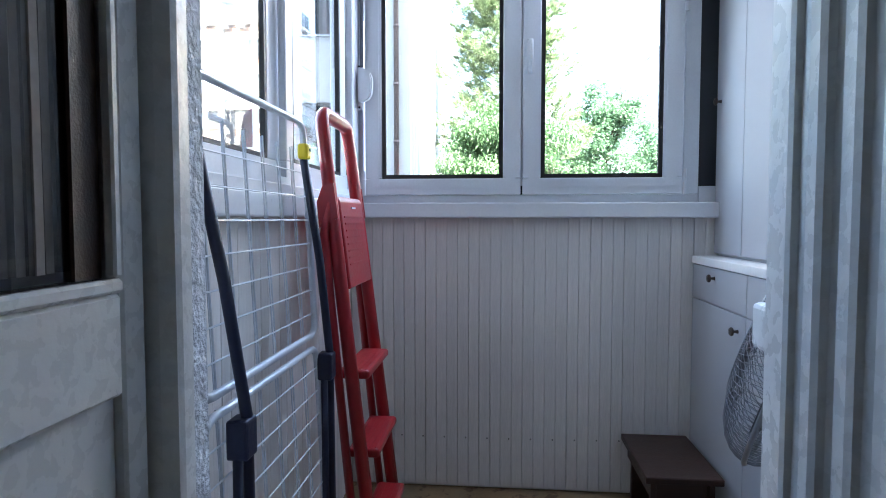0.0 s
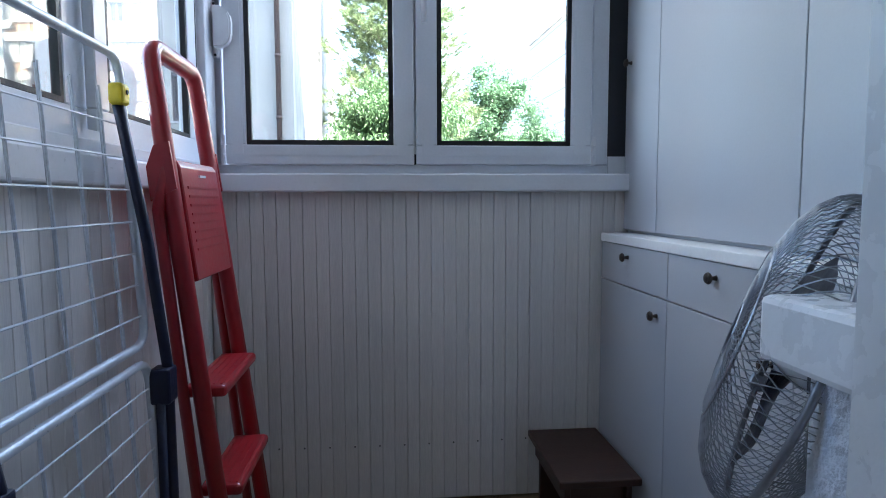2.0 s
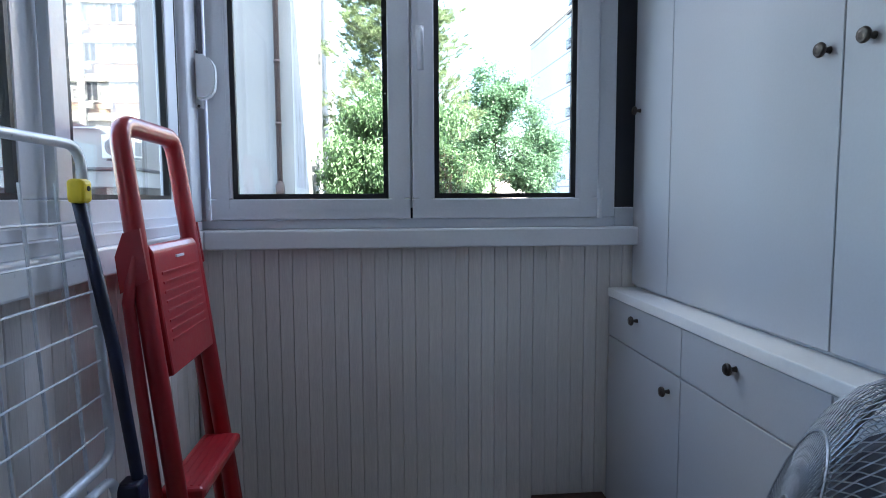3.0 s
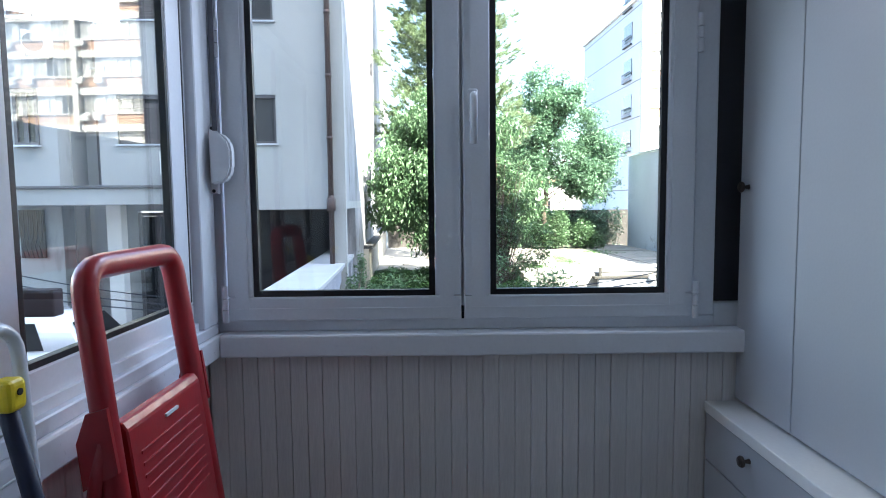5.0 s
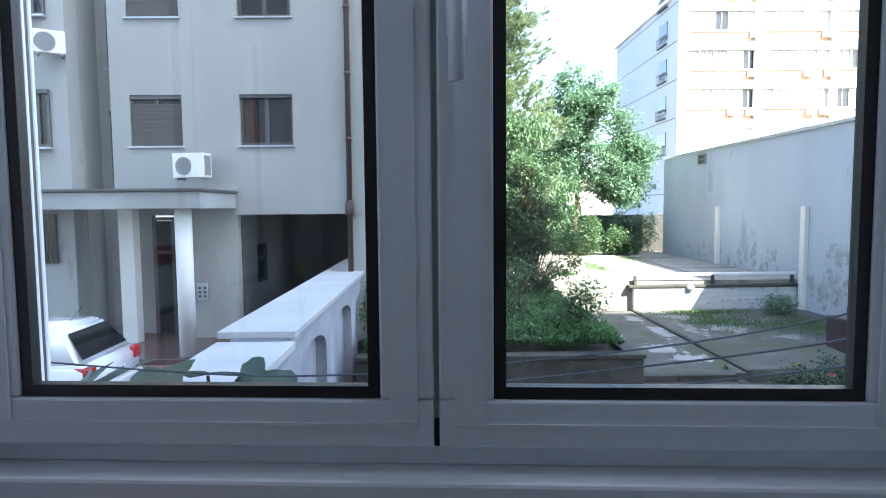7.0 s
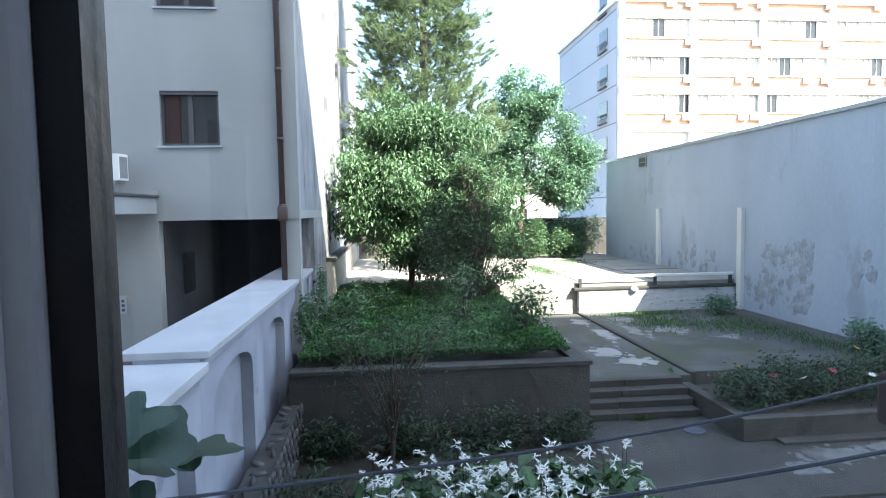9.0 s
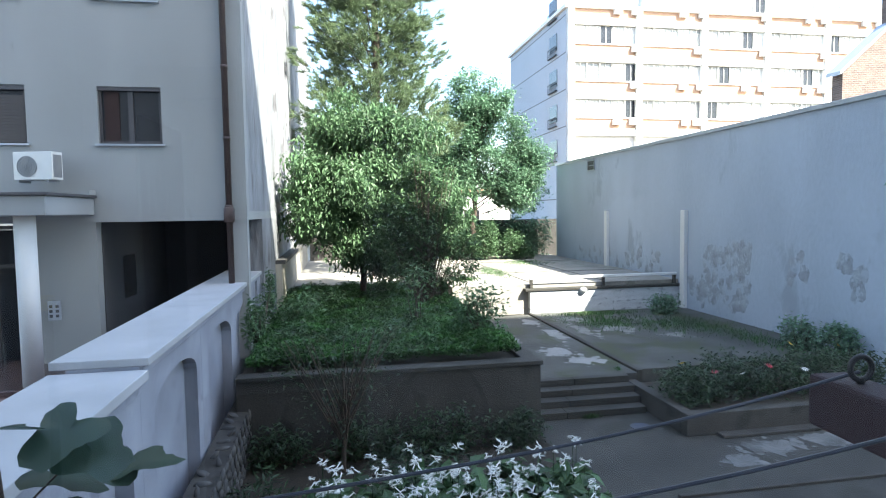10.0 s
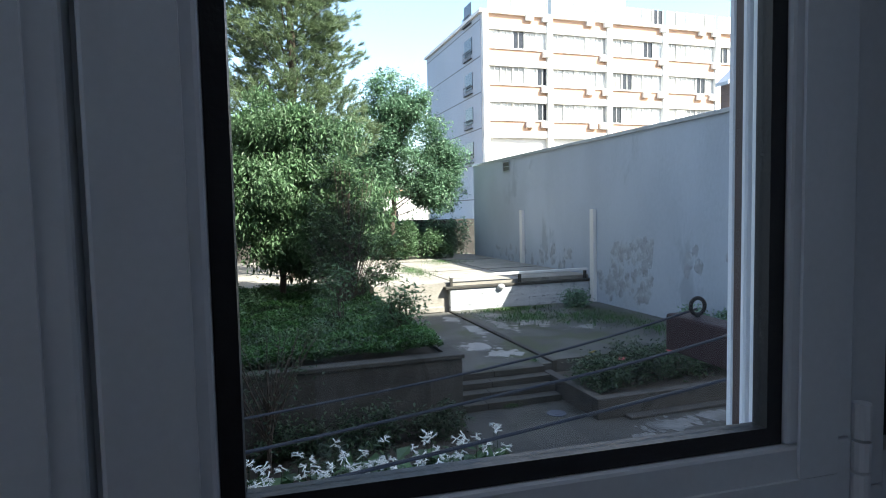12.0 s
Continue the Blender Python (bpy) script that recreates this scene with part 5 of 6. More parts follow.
for b in range(NB + 1):
    part("pier", boxes((BAY * b, BAY * b + 0.55, -0.15, 0.39, 0, oz(20.1))), M_FARWHITE, off)
tower = thing("tower_block", (49.5, 90.0, Z0), "distant tower block with orange brick bands", "tower block", garden=True)
part("main_wall", boxes((0, 14.5, 0, 18, 0, 50)), M_FARWHITE, tower)
for k in range(14):
    part("brick_band", boxes((0.3, 14.2, -0.1, -0.001, 3.2 * k + 1, 3.2 * k + 2.1)), M_FARORANGE, tower)
    for j in range(4):
        part("window", boxes((0.8 + 3.3 * j, 2.9 + 3.3 * j, -0.08, -0.001, 3.2 * k + 2.3, 3.2 * k + 3.8)), M_FARGLASS, tower)
# low house behind the garden's end
lowh = thing("far_house", (2.0, 46.0, Z0), "low pale house behind the trees", "house", garden=True)
part("wall", boxes((-6, 12, 0, 8, 0, 6.0)), M_RENDERWHITE, lowh)
part("roof", boxes((-6.3, 12.3, -0.3, 8.3, 6.0, 6.3)), M_FARORANGE, lowh)
for k in range(5):
    part("window", boxes((-4.5 + 3.2 * k, -3.3 + 3.2 * k, -0.05, 0.0, 3.2, 4.6)), M_WINDARK, lowh)


# ---- parked car ----
car = thing("parked_car", (-7.05, 8.35, ZY), "white small hatchback parked in the neighbouring yard", "car", garden=True, turn=2)
prof = [(-1.98, 0.35), (-1.95, 0.62), (-1.75, 0.78), (-1.0, 0.93), (1.80, 0.95), (1.95, 0.88), (1.98, 0.45), (1.9, 0.28), (-1.85, 0.24)]
bm = bmesh.new()
prism(bm, prof, "y", -0.83, 0.83)
bmesh.ops.bevel(bm, geom=bm.edges[:], offset=0.06, segments=3, affect="EDGES")
body = part("body", bm, M_CARPAINT, car, smooth=True)
bm = bmesh.new()
base = [bm.verts.new(p) for p in ((-1.05, -0.78, 0.9), (-1.05, 0.78, 0.9), (1.86, 0.78, 0.9), (1.86, -0.78, 0.9))]
top = [bm.verts.new(p) for p in ((-0.25, -0.58, 1.43), (-0.25, 0.58, 1.43), (1.48, 0.58, 1.43), (1.48, -0.58, 1.43))]
for i in range(4):
    bm.faces.new((base[i], base[(i + 1) % 4], top[(i + 1) % 4], top[i]))
bm.faces.new(top)
bm.faces.new(base[::-1])
bmesh.ops.bevel(bm, geom=bm.edges[:], offset=0.05, segments=2, affect="EDGES")
part("cabin", bm, M_CARPAINT, car, smooth=True)
bm = bmesh.new()
prism(bm, [(-0.2, -0.5), (-0.2, 0.5), (1.42, 0.5), (1.42, -0.5)], "z", 1.4, 1.452)
bmesh.ops.bevel(bm, geom=bm.edges[:], offset=0.024, segments=2, affect="EDGES")
part("roof", bm, M_CARPAINT, car, smooth=True)
# glass: rear, sides, windscreen
bm = bmesh.new()
f = [bm.verts.new(p) for p in ((1.83, -0.66, 1.0), (1.83, 0.66, 1.0), (1.56, 0.53, 1.36), (1.56, -0.53, 1.36))]
bm.faces.new(f)
bmesh.ops.solidify(bm, geom=bm.faces[:], thickness=-0.012)
part("rear_window", bm, M_CARGLASS, car)
for sg in (-1, 1):
    for ua, ub, ta, tb in ((-0.75, 0.33, -0.18, 0.35), (0.42, 1.25, 0.44, 1.05)):
        bm = bmesh.new()
        f = [bm.verts.new(p) for p in ((ua, sg * 0.785, 0.97), (ub, sg * 0.785, 0.97), (tb, sg * 0.625, 1.37), (ta, sg * 0.625, 1.37))]
        bm.faces.new(f)
        bmesh.ops.solidify(bm, geom=bm.faces[:], thickness=0.01 * sg)
        part("side_window", bm, M_CARGLASS, car)
    lampb = boxes((1.72, 1.985, sg * 0.70 - 0.1, sg * 0.70 + 0.135, 0.70, 0.90, 0.03, 2))
    part("tail_lamp", lampb, M_TAIL, car, "red tail lamp", smooth=True)
    for uu in (-1.25, 1.22):
        bm = bmesh.new()
        tube(bm, [(uu + 0.24 * math.cos(2 * math.pi * k / 24), sg * 0.76, 0.3 + 0.24 * math.sin(2 * math.pi * k / 24)) for k in range(24)], 0.085, 8, closed=True)
        wh = part("wheel", bm, M_TYRE, car, smooth=True)
        bm = bmesh.new()
        cyl(bm, (uu, sg * 0.72, 0.3), (uu, sg * 0.80, 0.3), 0.2, 0.19, 20)
        rim = part("rim", bm, M_RIM, wh)
    part("mirror", boxes((-0.62, -0.5, sg * 0.93 - 0.09, sg * 0.93 + 0.02, 0.93, 1.07, 0.02, 2)), M_CARPAINT, car)
part("rear_bumper", boxes((1.86, 2.03, -0.8, 0.8, 0.28, 0.52, 0.04, 2)), M_CARPAINT, car, smooth=True)
pl = part("number_plate", boxes((1.984, 1.994, -0.26, 0.26, 0.60, 0.71, 0.003)), M_PLATE, car, "white registration plate")
part("plate_bars", boxes(*[(1.9945, 1.996, -0.2 + 0.06 * k, -0.16 + 0.06 * k, 0.625, 0.69) for k in range(7)]), M_INK, pl)
bm = bmesh.new()
cyl(bm, (1.3, 0, 1.46), (1.5, 0, 1.68), 0.006, seg=6)
part("aerial", bm, M_IRON, car)


# ---- clothes lines outside the window ----
cb = thing("clothes_line_bracket", (0.90, 0.13, 1.385), "dark red steel clothes line bracket with eye hooks", "bracket")
part("beam", boxes((-0.03, 0.03, 0.0, 0.46, -0.075, 0.0, 0.006, 2), (-0.02, 0.5, -0.02, 0.03, -0.085, 0.0, 0.006, 2)), M_BEAM, cb)
for y in (0.08, 0.24, 0.40):
    bm = bmesh.new()
    tube(bm, [(0.016 * math.cos(2 * math.pi * k / 20), y, 0.021 + 0.016 * math.sin(2 * math.pi * k / 20)) for k in range(20)], 0.004, 8, closed=True)
    cyl(bm, (0, y, 0), (0, y, 0.007), 0.005)
    part("eye_hook", bm, M_IRON, cb, smooth=True)
cb2 = copy_thing(cb, Matrix.Translation((-1.75, 0.13, 1.385)))
for i, (y, sag) in enumerate(((0.21, 0.12), (0.37, 0.135), (0.53, 0.145))):
    bm = bmesh.new()
    n = 30
    pts = []
    for k in range(n + 1):
        t = k / n
        pts.append((-1.75 + 2.65 * t, y + 0.006 * math.sin(9 * t), 1.40 - 4 * sag * t * (1 - t) + 0.003 * math.sin(17 * t + i)))
    tube(bm, pts, 0.0025, 6)
    put(tagged(part("clothes_line", bm, M_LINE), "thin blue-grey plastic clothes line", "clothes line", "clothes lines"))
for i, (x, mtl, lab) in enumerate(((0.165, M_GREENP, "small green plastic clothes peg on the line"), (0.187, M_PVC, "small white plastic clothes peg on the line"))):
    pg = thing("clothes_peg", (x, 0.212, 1.215), lab, "clothes peg", "clothes pegs")
    part("peg_half", boxes((-0.006, 0.006, -0.008, -0.002, 0.0, 0.065, 0.0015)), mtl, pg)
    part("peg_half", boxes((-0.006, 0.006, 0.002, 0.008, 0.0, 0.065, 0.0015)), mtl, pg)
    part("spring", boxes((-0.007, 0.007, -0.0018, 0.0018, 0.03, 0.04)), M_IRON, pg)


# ---- plants ----
def leaves(name, centres, size, material, parent, seed, ratio=0.5, droop=0.4, label="", fold=0.25, jitter=0.4, kind=""):
    """Many small folded leaves, two quads each, set at the given places."""
    rng = np.random.default_rng(seed)
    c = np.asarray(centres, float)
    n = len(c)
    a = rng.uniform(0, 2 * np.pi, n)
    el = rng.normal(-droop, 0.5, n)
    d = np.stack([np.cos(a) * np.cos(el), np.sin(a) * np.cos(el), np.sin(el)], 1)
    up = np.tile([0.0, 0.0, 1.0], (n, 1)) + rng.normal(0, 0.35, (n, 3))
    s = np.cross(d, up)
    s /= np.linalg.norm(s, axis=1)[:, None] + 1e-9
    nn = np.cross(s, d)
    L = (size * rng.uniform(1 - jitter, 1 + jitter, n))[:, None]
    W = L * ratio
    base, tip = c, c + d * L
    mid = c + d * L * 0.45
    l_, r_ = mid - s * W / 2 + nn * W * fold, mid + s * W / 2 + nn * W * fold
    verts = np.stack([base, l_, tip, r_], 1).reshape(-1, 3)
    i = np.arange(n) * 4
    tri = np.concatenate([np.stack([i, i + 2, i + 1], 1), np.stack([i, i + 3, i + 2], 1)])
    me = bpy.data.meshes.new(name)
    me.from_pydata(verts.tolist(), [], tri.tolist())
    me.materials.append(material)
    ob = new(name, me)
    if parent is not None:
        ob.parent = parent
    return tagged(ob, label=label, kind=kind)


def clump_points(blobs, per, seed, shell=0.55, clump=0.16, leaves_per=14):
    """Places in clusters through the outer part of several ellipsoids."""
    rng = np.random.default_rng(seed)
    out = []
    for (x, y, zz, rx_, ry_, rz_) in blobs:
        m = max(1, int(per * rx_ * rz_))
        v = rng.normal(size=(m, 3))
        v /= np.linalg.norm(v, axis=1)[:, None]
        r = rng.uniform(shell, 1.0, m) ** 0.6
        r *= 1 + 0.18 * np.sin(5 * v[:, 0] + 3 * v[:, 2] + x) + rng.normal(0, 0.07, m)
        p = np.array([x, y, zz]) + v * r[:, None] * np.array([rx_, ry_, rz_])
        q = np.repeat(p, leaves_per, 0)
        q += rng.normal(0, clump, q.shape)
        out.append(q)
    return np.concatenate(out)


def crown(envelope, count, seed, small=(0.45, 0.95)):
    """Many small leafy boughs scattered through a few large masses."""
    rnd = random.Random(seed)
    out = []
    for _ in range(count):
        x, y, zz, a, b, c = rnd.choice(envelope)
        while True:
            v = Vector((rnd.uniform(-1, 1), rnd.uniform(-1, 1), rnd.uniform(-1, 1)))
            if 0.25 < v.length < 1.0:
                break
        r = rnd.uniform(*small)
        out.append((x + v.x * a, y + v.y * b, zz + v.z * c, r, r, r * rnd.uniform(0.55, 0.9)))
    return out


def trunk(bm, base, top, r0, r1, bends, seed, seg=9):
    rnd = random.Random(seed)
    base, top = Vector(base), Vector(top)
    rings = []
    for k in range(bends + 1):
        t = k / bends
        p = base.lerp(top, t) + Vector((rnd.uniform(-1, 1), rnd.uniform(-1, 1), 0)) * r0 * 0.6 * (0 < t < 1)
        r = r0 + (r1 - r0) * t
        rings.append([bm.verts.new(p + Vector((r * math.cos(2 * math.pi * j / seg), r * math.sin(2 * math.pi * j / seg), 0))) for j in range(seg)])
    for A, B in zip(rings, rings[1:]):
        for j in range(seg):
            bm.faces.new((A[j], A[(j + 1) % seg], B[(j + 1) % seg], B[j]))
    bm.faces.new(rings[-1])


def tree(name, at, label, blobs, h, r0, leafmat, lsize, per, seed, ratio=0.5, clump=0.16, droop=0.4, lp=14):
    o = thing(name, at, label, "tree", garden=True)
    bm = bmesh.new()
    rnd = random.Random(seed)
    trunk(bm, (0, 0, -0.8), (0.1, 0, h * 0.6), r0, r0 * 0.5, 6, seed)
    for (x, y, zz, a, b, c) in blobs[::max(1, len(blobs) // 16)]:
        s = Vector((0.05, 0, min(h * 0.55, max(h * 0.2, zz * 0.6))))
        trunk(bm, s, (x, y, zz + c * 0.3), r0 * 0.38, r0 * 0.06, 4, rnd.randrange(999), 6)
        for _ in range(4):
            e = Vector((x + rnd.uniform(-a, a) * 0.7, y + rnd.uniform(-b, b) * 0.7, zz + rnd.uniform(-c, c) * 0.7))
            trunk(bm, s.lerp(Vector((x, y, zz)), 0.6), e, r0 * 0.2, r0 * 0.05, 3, rnd.randrange(999), 5)
    part("trunk", bm, M_BARK, o, "grey-brown trunk and limbs", smooth=True)
    leaves("crown", clump_points(blobs, per, seed, clump=clump, leaves_per=lp), lsize, leafmat, o, seed, ratio, droop, "crown of many separate leaves")
    return o


# broad-leaved fruit tree on the bed
tree("fruit_tree", (1.05, 20.2, ZB + 0.15), "bushy broad-leaved fruit tree with drooping leaves", crown([
    (-0.9, 0, 4.6, 1.7, 1.5, 1.5), (0.9, 0.2, 4.9, 1.8, 1.5, 1.3), (-1.5, -0.3, 3.2, 1.2, 1.2, 1.2), (0.2, -0.6, 3.2, 1.7, 1.3, 1.5), (1.9, 0, 3.3, 1.5, 1.3, 1.5),
    (2.2, 0.3, 2.0, 1.2, 1.1, 1.0), (0.6, -0.4, 1.9, 1.4, 1.1, 0.9), (-0.1, 0, 5.9, 1.1, 1.0, 0.8)], 150, 3, (0.35, 0.8)), 6.0, 0.13, M_LEAF1, 0.17, 250, 3, 0.42, 0.13, 0.75, 9)
# tall pine behind
pine = thing("pine_tree", (1.95, 26.5, Z2), "tall dark pine tree with tufted boughs", "tree", garden=True)
_r = random.Random(12)
bm = bmesh.new()
trunk(bm, (0, 0, -0.4), (0.1, 0, 19), 0.26, 0.06, 9, 5)
tufts, aims = [], []
for k in range(19):
    zz = 5.6 + 0.68 * k
    reach = 4.0 - 0.12 * k
    for j in range(8):
        a = 2 * math.pi * (j / 8 + 0.37 * k) + _r.uniform(-0.35, 0.35)
        rr = reach * _r.uniform(0.55, 1.08)
        lift = _r.uniform(-0.1, 0.9)
        out_ = Vector((math.cos(a), math.sin(a), 0))
        side_ = Vector((-out_.y, out_.x, 0))
        foot_ = Vector((0.05, 0, zz - 0.5))
        tip_ = out_ * rr + Vector((0, 0, zz + lift))
        trunk(bm, foot_, tip_, 0.055, 0.012, 3, k * 31 + j, 5)
        for _ in range(44):
            t = _r.uniform(0.35, 1.04)
            spread = 0.85 * (0.45 + 0.55 * math.sin(math.pi * min(1, t)))
            p = foot_.lerp(tip_, t) + side_ * _r.gauss(0, spread * 0.75) + Vector((0, 0, _r.gauss(0.1, 0.2)))
            tufts.append(p)
            aims.append((out_ * 0.8 + side_ * _r.uniform(-0.7, 0.7) + Vector((0, 0, _r.uniform(0.0, 0.9)))).normalized())
part("trunk", bm, M_BARK, pine, "reddish brown pine trunk and boughs", smooth=True)


def needles(name, places, ways, size, per, material, parent, seed, label):
    """Brushes of thin needles fanning out along each twig's direction."""
    rng = np.random.default_rng(seed)
    c = np.repeat(np.asarray([tuple(p) for p in places]), per, 0)
    w = np.repeat(np.asarray([tuple(p) for p in ways]), per, 0)
    n = len(c)
    d = w + rng.normal(0, 0.55, (n, 3))
    d /= np.linalg.norm(d, axis=1)[:, None]
    c = c + w * rng.uniform(-0.12, 0.16, n)[:, None]
    s = np.cross(d, rng.normal(size=(n, 3)))
    s /= np.linalg.norm(s, axis=1)[:, None] + 1e-9
    ln = (size * rng.uniform(0.7, 1.2, n))[:, None]
    verts = np.stack([c - s * 0.014, c + s * 0.014, c + d * ln], 1).reshape(-1, 3)
    me = bpy.data.meshes.new(name)
    me.from_pydata(verts.tolist(), [], (np.arange(n)[:, None] * 3 + np.arange(3)).tolist())
    me.materials.append(material)
    ob = new(name, me)
    ob.parent = parent
    return tagged(ob, label=label)


needles("crown", tufts, aims, 0.27, 30, M_PINE, pine, 8, "tufts of pine needles")
# round deciduous tree at the garden's end
tree("deciduous_tree", (8.2, 34.0, Z2 + 0.7), "rounded bluish-green deciduous tree", crown([
    (-1.2, 0, 6.6, 2.2, 2.0, 2.0), (1.3, 0, 7.2, 2.3, 2.0, 1.9), (0.2, -0.5, 8.4, 2.0, 1.8, 1.4), (-2.0, 0, 4.4, 1.5, 1.6, 1.3), (2.6, 0.3, 5.0, 1.7, 1.7, 1.5), (0.4, -0.4, 4.8, 1.8, 1.6, 1.4), (2.6, 0, 3.2, 1.2, 1.3, 1.0), (-1.6, 0.8, 2.8, 1.3, 1.2, 1.0)], 170, 21, (0.35, 0.8)),
     9.0, 0.2, M_LEAF2, 0.19, 120, 21, 0.5, 0.17, 0.3, 14)
tree("deciduous_tree", (-2.5, 44.0, Z2), "far green tree behind the side wall", [(0, 0, 6, 3, 2.5, 3), (2.5, 0, 5, 2.6, 2, 2.5), (5.5, 0, 4, 2.6, 2, 2.2), (9.5, 0.5, 3.5, 2.6, 2, 2.0)], 7.0, 0.2, M_LEAF2, 0.36, 40, 24, 0.55, 0.28, 0.3, 14)


def shrub(name, at, label, blobs, mat_, size, per, seed, lp=10, clump=0.08, category="shrub", ratio=0.5, fork=0.0):
    o = thing(name, at, label, category, garden=True)
    bm = bmesh.new()
    rnd = random.Random(seed)
    for (x, y, zz, a, b, c) in blobs:
        for _ in range(9 if fork else 4):
            trunk(bm, (rnd.uniform(-0.05, 0.05), rnd.uniform(-0.05, 0.05), fork * rnd.uniform(0.5, 1.15)) if fork else (rnd.uniform(-0.08, 0.08), rnd.uniform(-0.08, 0.08), 0), (x + rnd.uniform(-a, a) * 0.7, y + rnd.uniform(-b, b) * 0.7, zz + c * 0.4), 0.018, 0.006, 3, rnd.randrange(999), 5)
    if fork:
        trunk(bm, (0, 0, 0), (0.0, 0, fork * 1.2), 0.045, 0.022, 5, seed, 7)
    part("stems", bm, M_BARK, o)
    leaves("foliage", clump_points(blobs, per, seed, shell=0.3, clump=clump, leaves_per=lp), size, mat_, o, seed, ratio, 0.2)
    return o


# shrubs at the far end of the terrace and along its edges
shrub("conifer_shrub", (8.6, 33.0, Z2), "bright green feathery shrub", [(0, 0, 0.9, 1.0, 0.9, 0.9), (0.3, 0, 1.7, 0.6, 0.6, 0.6)], M_LEAF1, 0.14, 300, 31, category="shrub")
shrub("round_shrub", (10.4, 33.0, Z2), "rounded light green shrub", [(0, 0, 0.8, 0.9, 0.8, 0.8), (0.7, 0, 0.5, 0.6, 0.6, 0.5)], M_LEAF1, 0.16, 280, 32)
shrub("hedge_shrub", (6.2, 34.0, Z2), "loose green hedge at the terrace end", [(-1.5, 0, 0.7, 1.2, 0.8, 0.7), (0.6, 0, 0.8, 1.3, 0.8, 0.8)], M_LEAF2, 0.16, 160, 33)
shrub("hedge_shrub", (11.2, 35.1, Z2), "dense green hedge before the end wall of the garden", [(0, 0, 1.2, 1.4, 0.5, 1.2), (1.5, 0, 1.3, 0.8, 0.5, 1.3), (-1.8, 0, 1.3, 1.2, 0.5, 1.3), (-3.6, 0, 1.3, 1.2, 0.5, 1.2)], M_LEAF2, 0.16, 170, 91, lp=8, clump=0.12)
shrub("wall_shrub", (12.2, 19.9, Z1), "low green weed bush at the wall foot", [(0, 0, 0.35, 0.55, 0.5, 0.4)], M_LEAF2, 0.1, 700, 34, category="weeds")
shrub("bed_shrub", (3.35, 12.6, ZB), "dark leafy shrub at the bed corner", [(0, 0, 0.55, 0.55, 0.5, 0.6), (0.2, 0.2, 0.9, 0.4, 0.4, 0.4), (-0.35, 0, 0.75, 0.3, 0.3, 0.45)], M_LEAF1, 0.13, 260, 35, lp=7, clump=0.12, ratio=0.4)
shrub("bed_shrub", (2.1, 14.0, ZB), "slender dark shrub on the bed", [(0, 0, 0.5, 0.4, 0.35, 0.4), (0.1, 0, 1.3, 0.35, 0.3, 0.4), (-0.15, 0, 1.0, 0.3, 0.3, 0.5)], M_LEAF1, 0.12, 200, 36, lp=6, clump=0.12, ratio=0.4)
# added bush: its dark leaves make the fruit tree's shaded lower right
shrub("shade_bush", (2.95, 17.8, ZB), "added dark bush standing in for the shaded side of the fruit tree", crown([(0, 0, 2.7, 0.9, 0.8, 1.5), (0.5, 0.2, 1.8, 1.0, 0.8, 1.2), (-0.6, 0, 2.0, 0.9, 0.8, 1.2), (0, 0, 4.0, 0.8, 0.7, 0.9)], 60, 71, (0.25, 0.5)), M_DEEPGREEN, 0.15, 240, 72, lp=7, clump=0.12, ratio=0.42)
shrub("leafy_weed", (-0.95, 15.2, ZB), "bright leafy weeds beside the garden wall end", [(0, 0, 0.35, 0.5, 0.6, 0.4), (0.3, 1.3, 0.45, 0.6, 0.6, 0.5), (0.9, 2.8, 0.3, 0.7, 0.6, 0.35)], M_LEAF1, 0.13, 260, 81, lp=7, clump=0.1, category="weeds")
shrub("leafy_weed", (0.5, 12.3, ZB), "low dark green weeds in the ground cover", [(0, 0, 0.25, 0.5, 0.4, 0.3), (1.0, 0.6, 0.3, 0.6, 0.4, 0.3), (-1.2, 0.3, 0.3, 0.5, 0.4, 0.35)], M_DEEPGREEN, 0.1, 300, 82, lp=7, clump=0.1, category="weeds")
# thin-twigged dark bush in front of the retaining wall
dk = shrub("twiggy_bush", (0.25, 9.9, Z0), "thin dark twiggy bush before the retaining wall", [(0, 0, 1.7, 0.9, 0.7, 0.8), (-0.6, 0, 2.2, 0.7, 0.5, 0.5), (0.5, 0, 2.3, 0.7, 0.5, 0.5), (0, 0, 0.9, 0.5, 0.4, 0.6)], M_DARKLEAF, 0.075, 150, 37, lp=5, clump=0.16, fork=1.1)
shrub("low_bush", (-0.9, 10.4, Z0), "low dark leafy growth at the wall foot", [(0, 0, 0.35, 0.7, 0.3, 0.35), (1.6, 0, 0.35, 0.8, 0.3, 0.4), (3.0, 0, 0.4, 0.8, 0.3, 0.45), (4.4, 0, 0.35, 0.6, 0.3, 0.4)], M_DARKLEAF, 0.09, 420, 38)
# ivy on the wall end
shrub("ivy", (-1.62, 14.0, -1.5), "ivy creeping down the garden wall end", [(0, 0, 0.5, 0.14, 0.5, 0.7), (0.05, 2.0, 0.9, 0.14, 0.6, 0.8), (0.05, -1.5, 0.9, 0.12, 0.15, 0.5)], M_LEAF1, 0.1, 800, 39, category="climber", lp=8, clump=0.05)

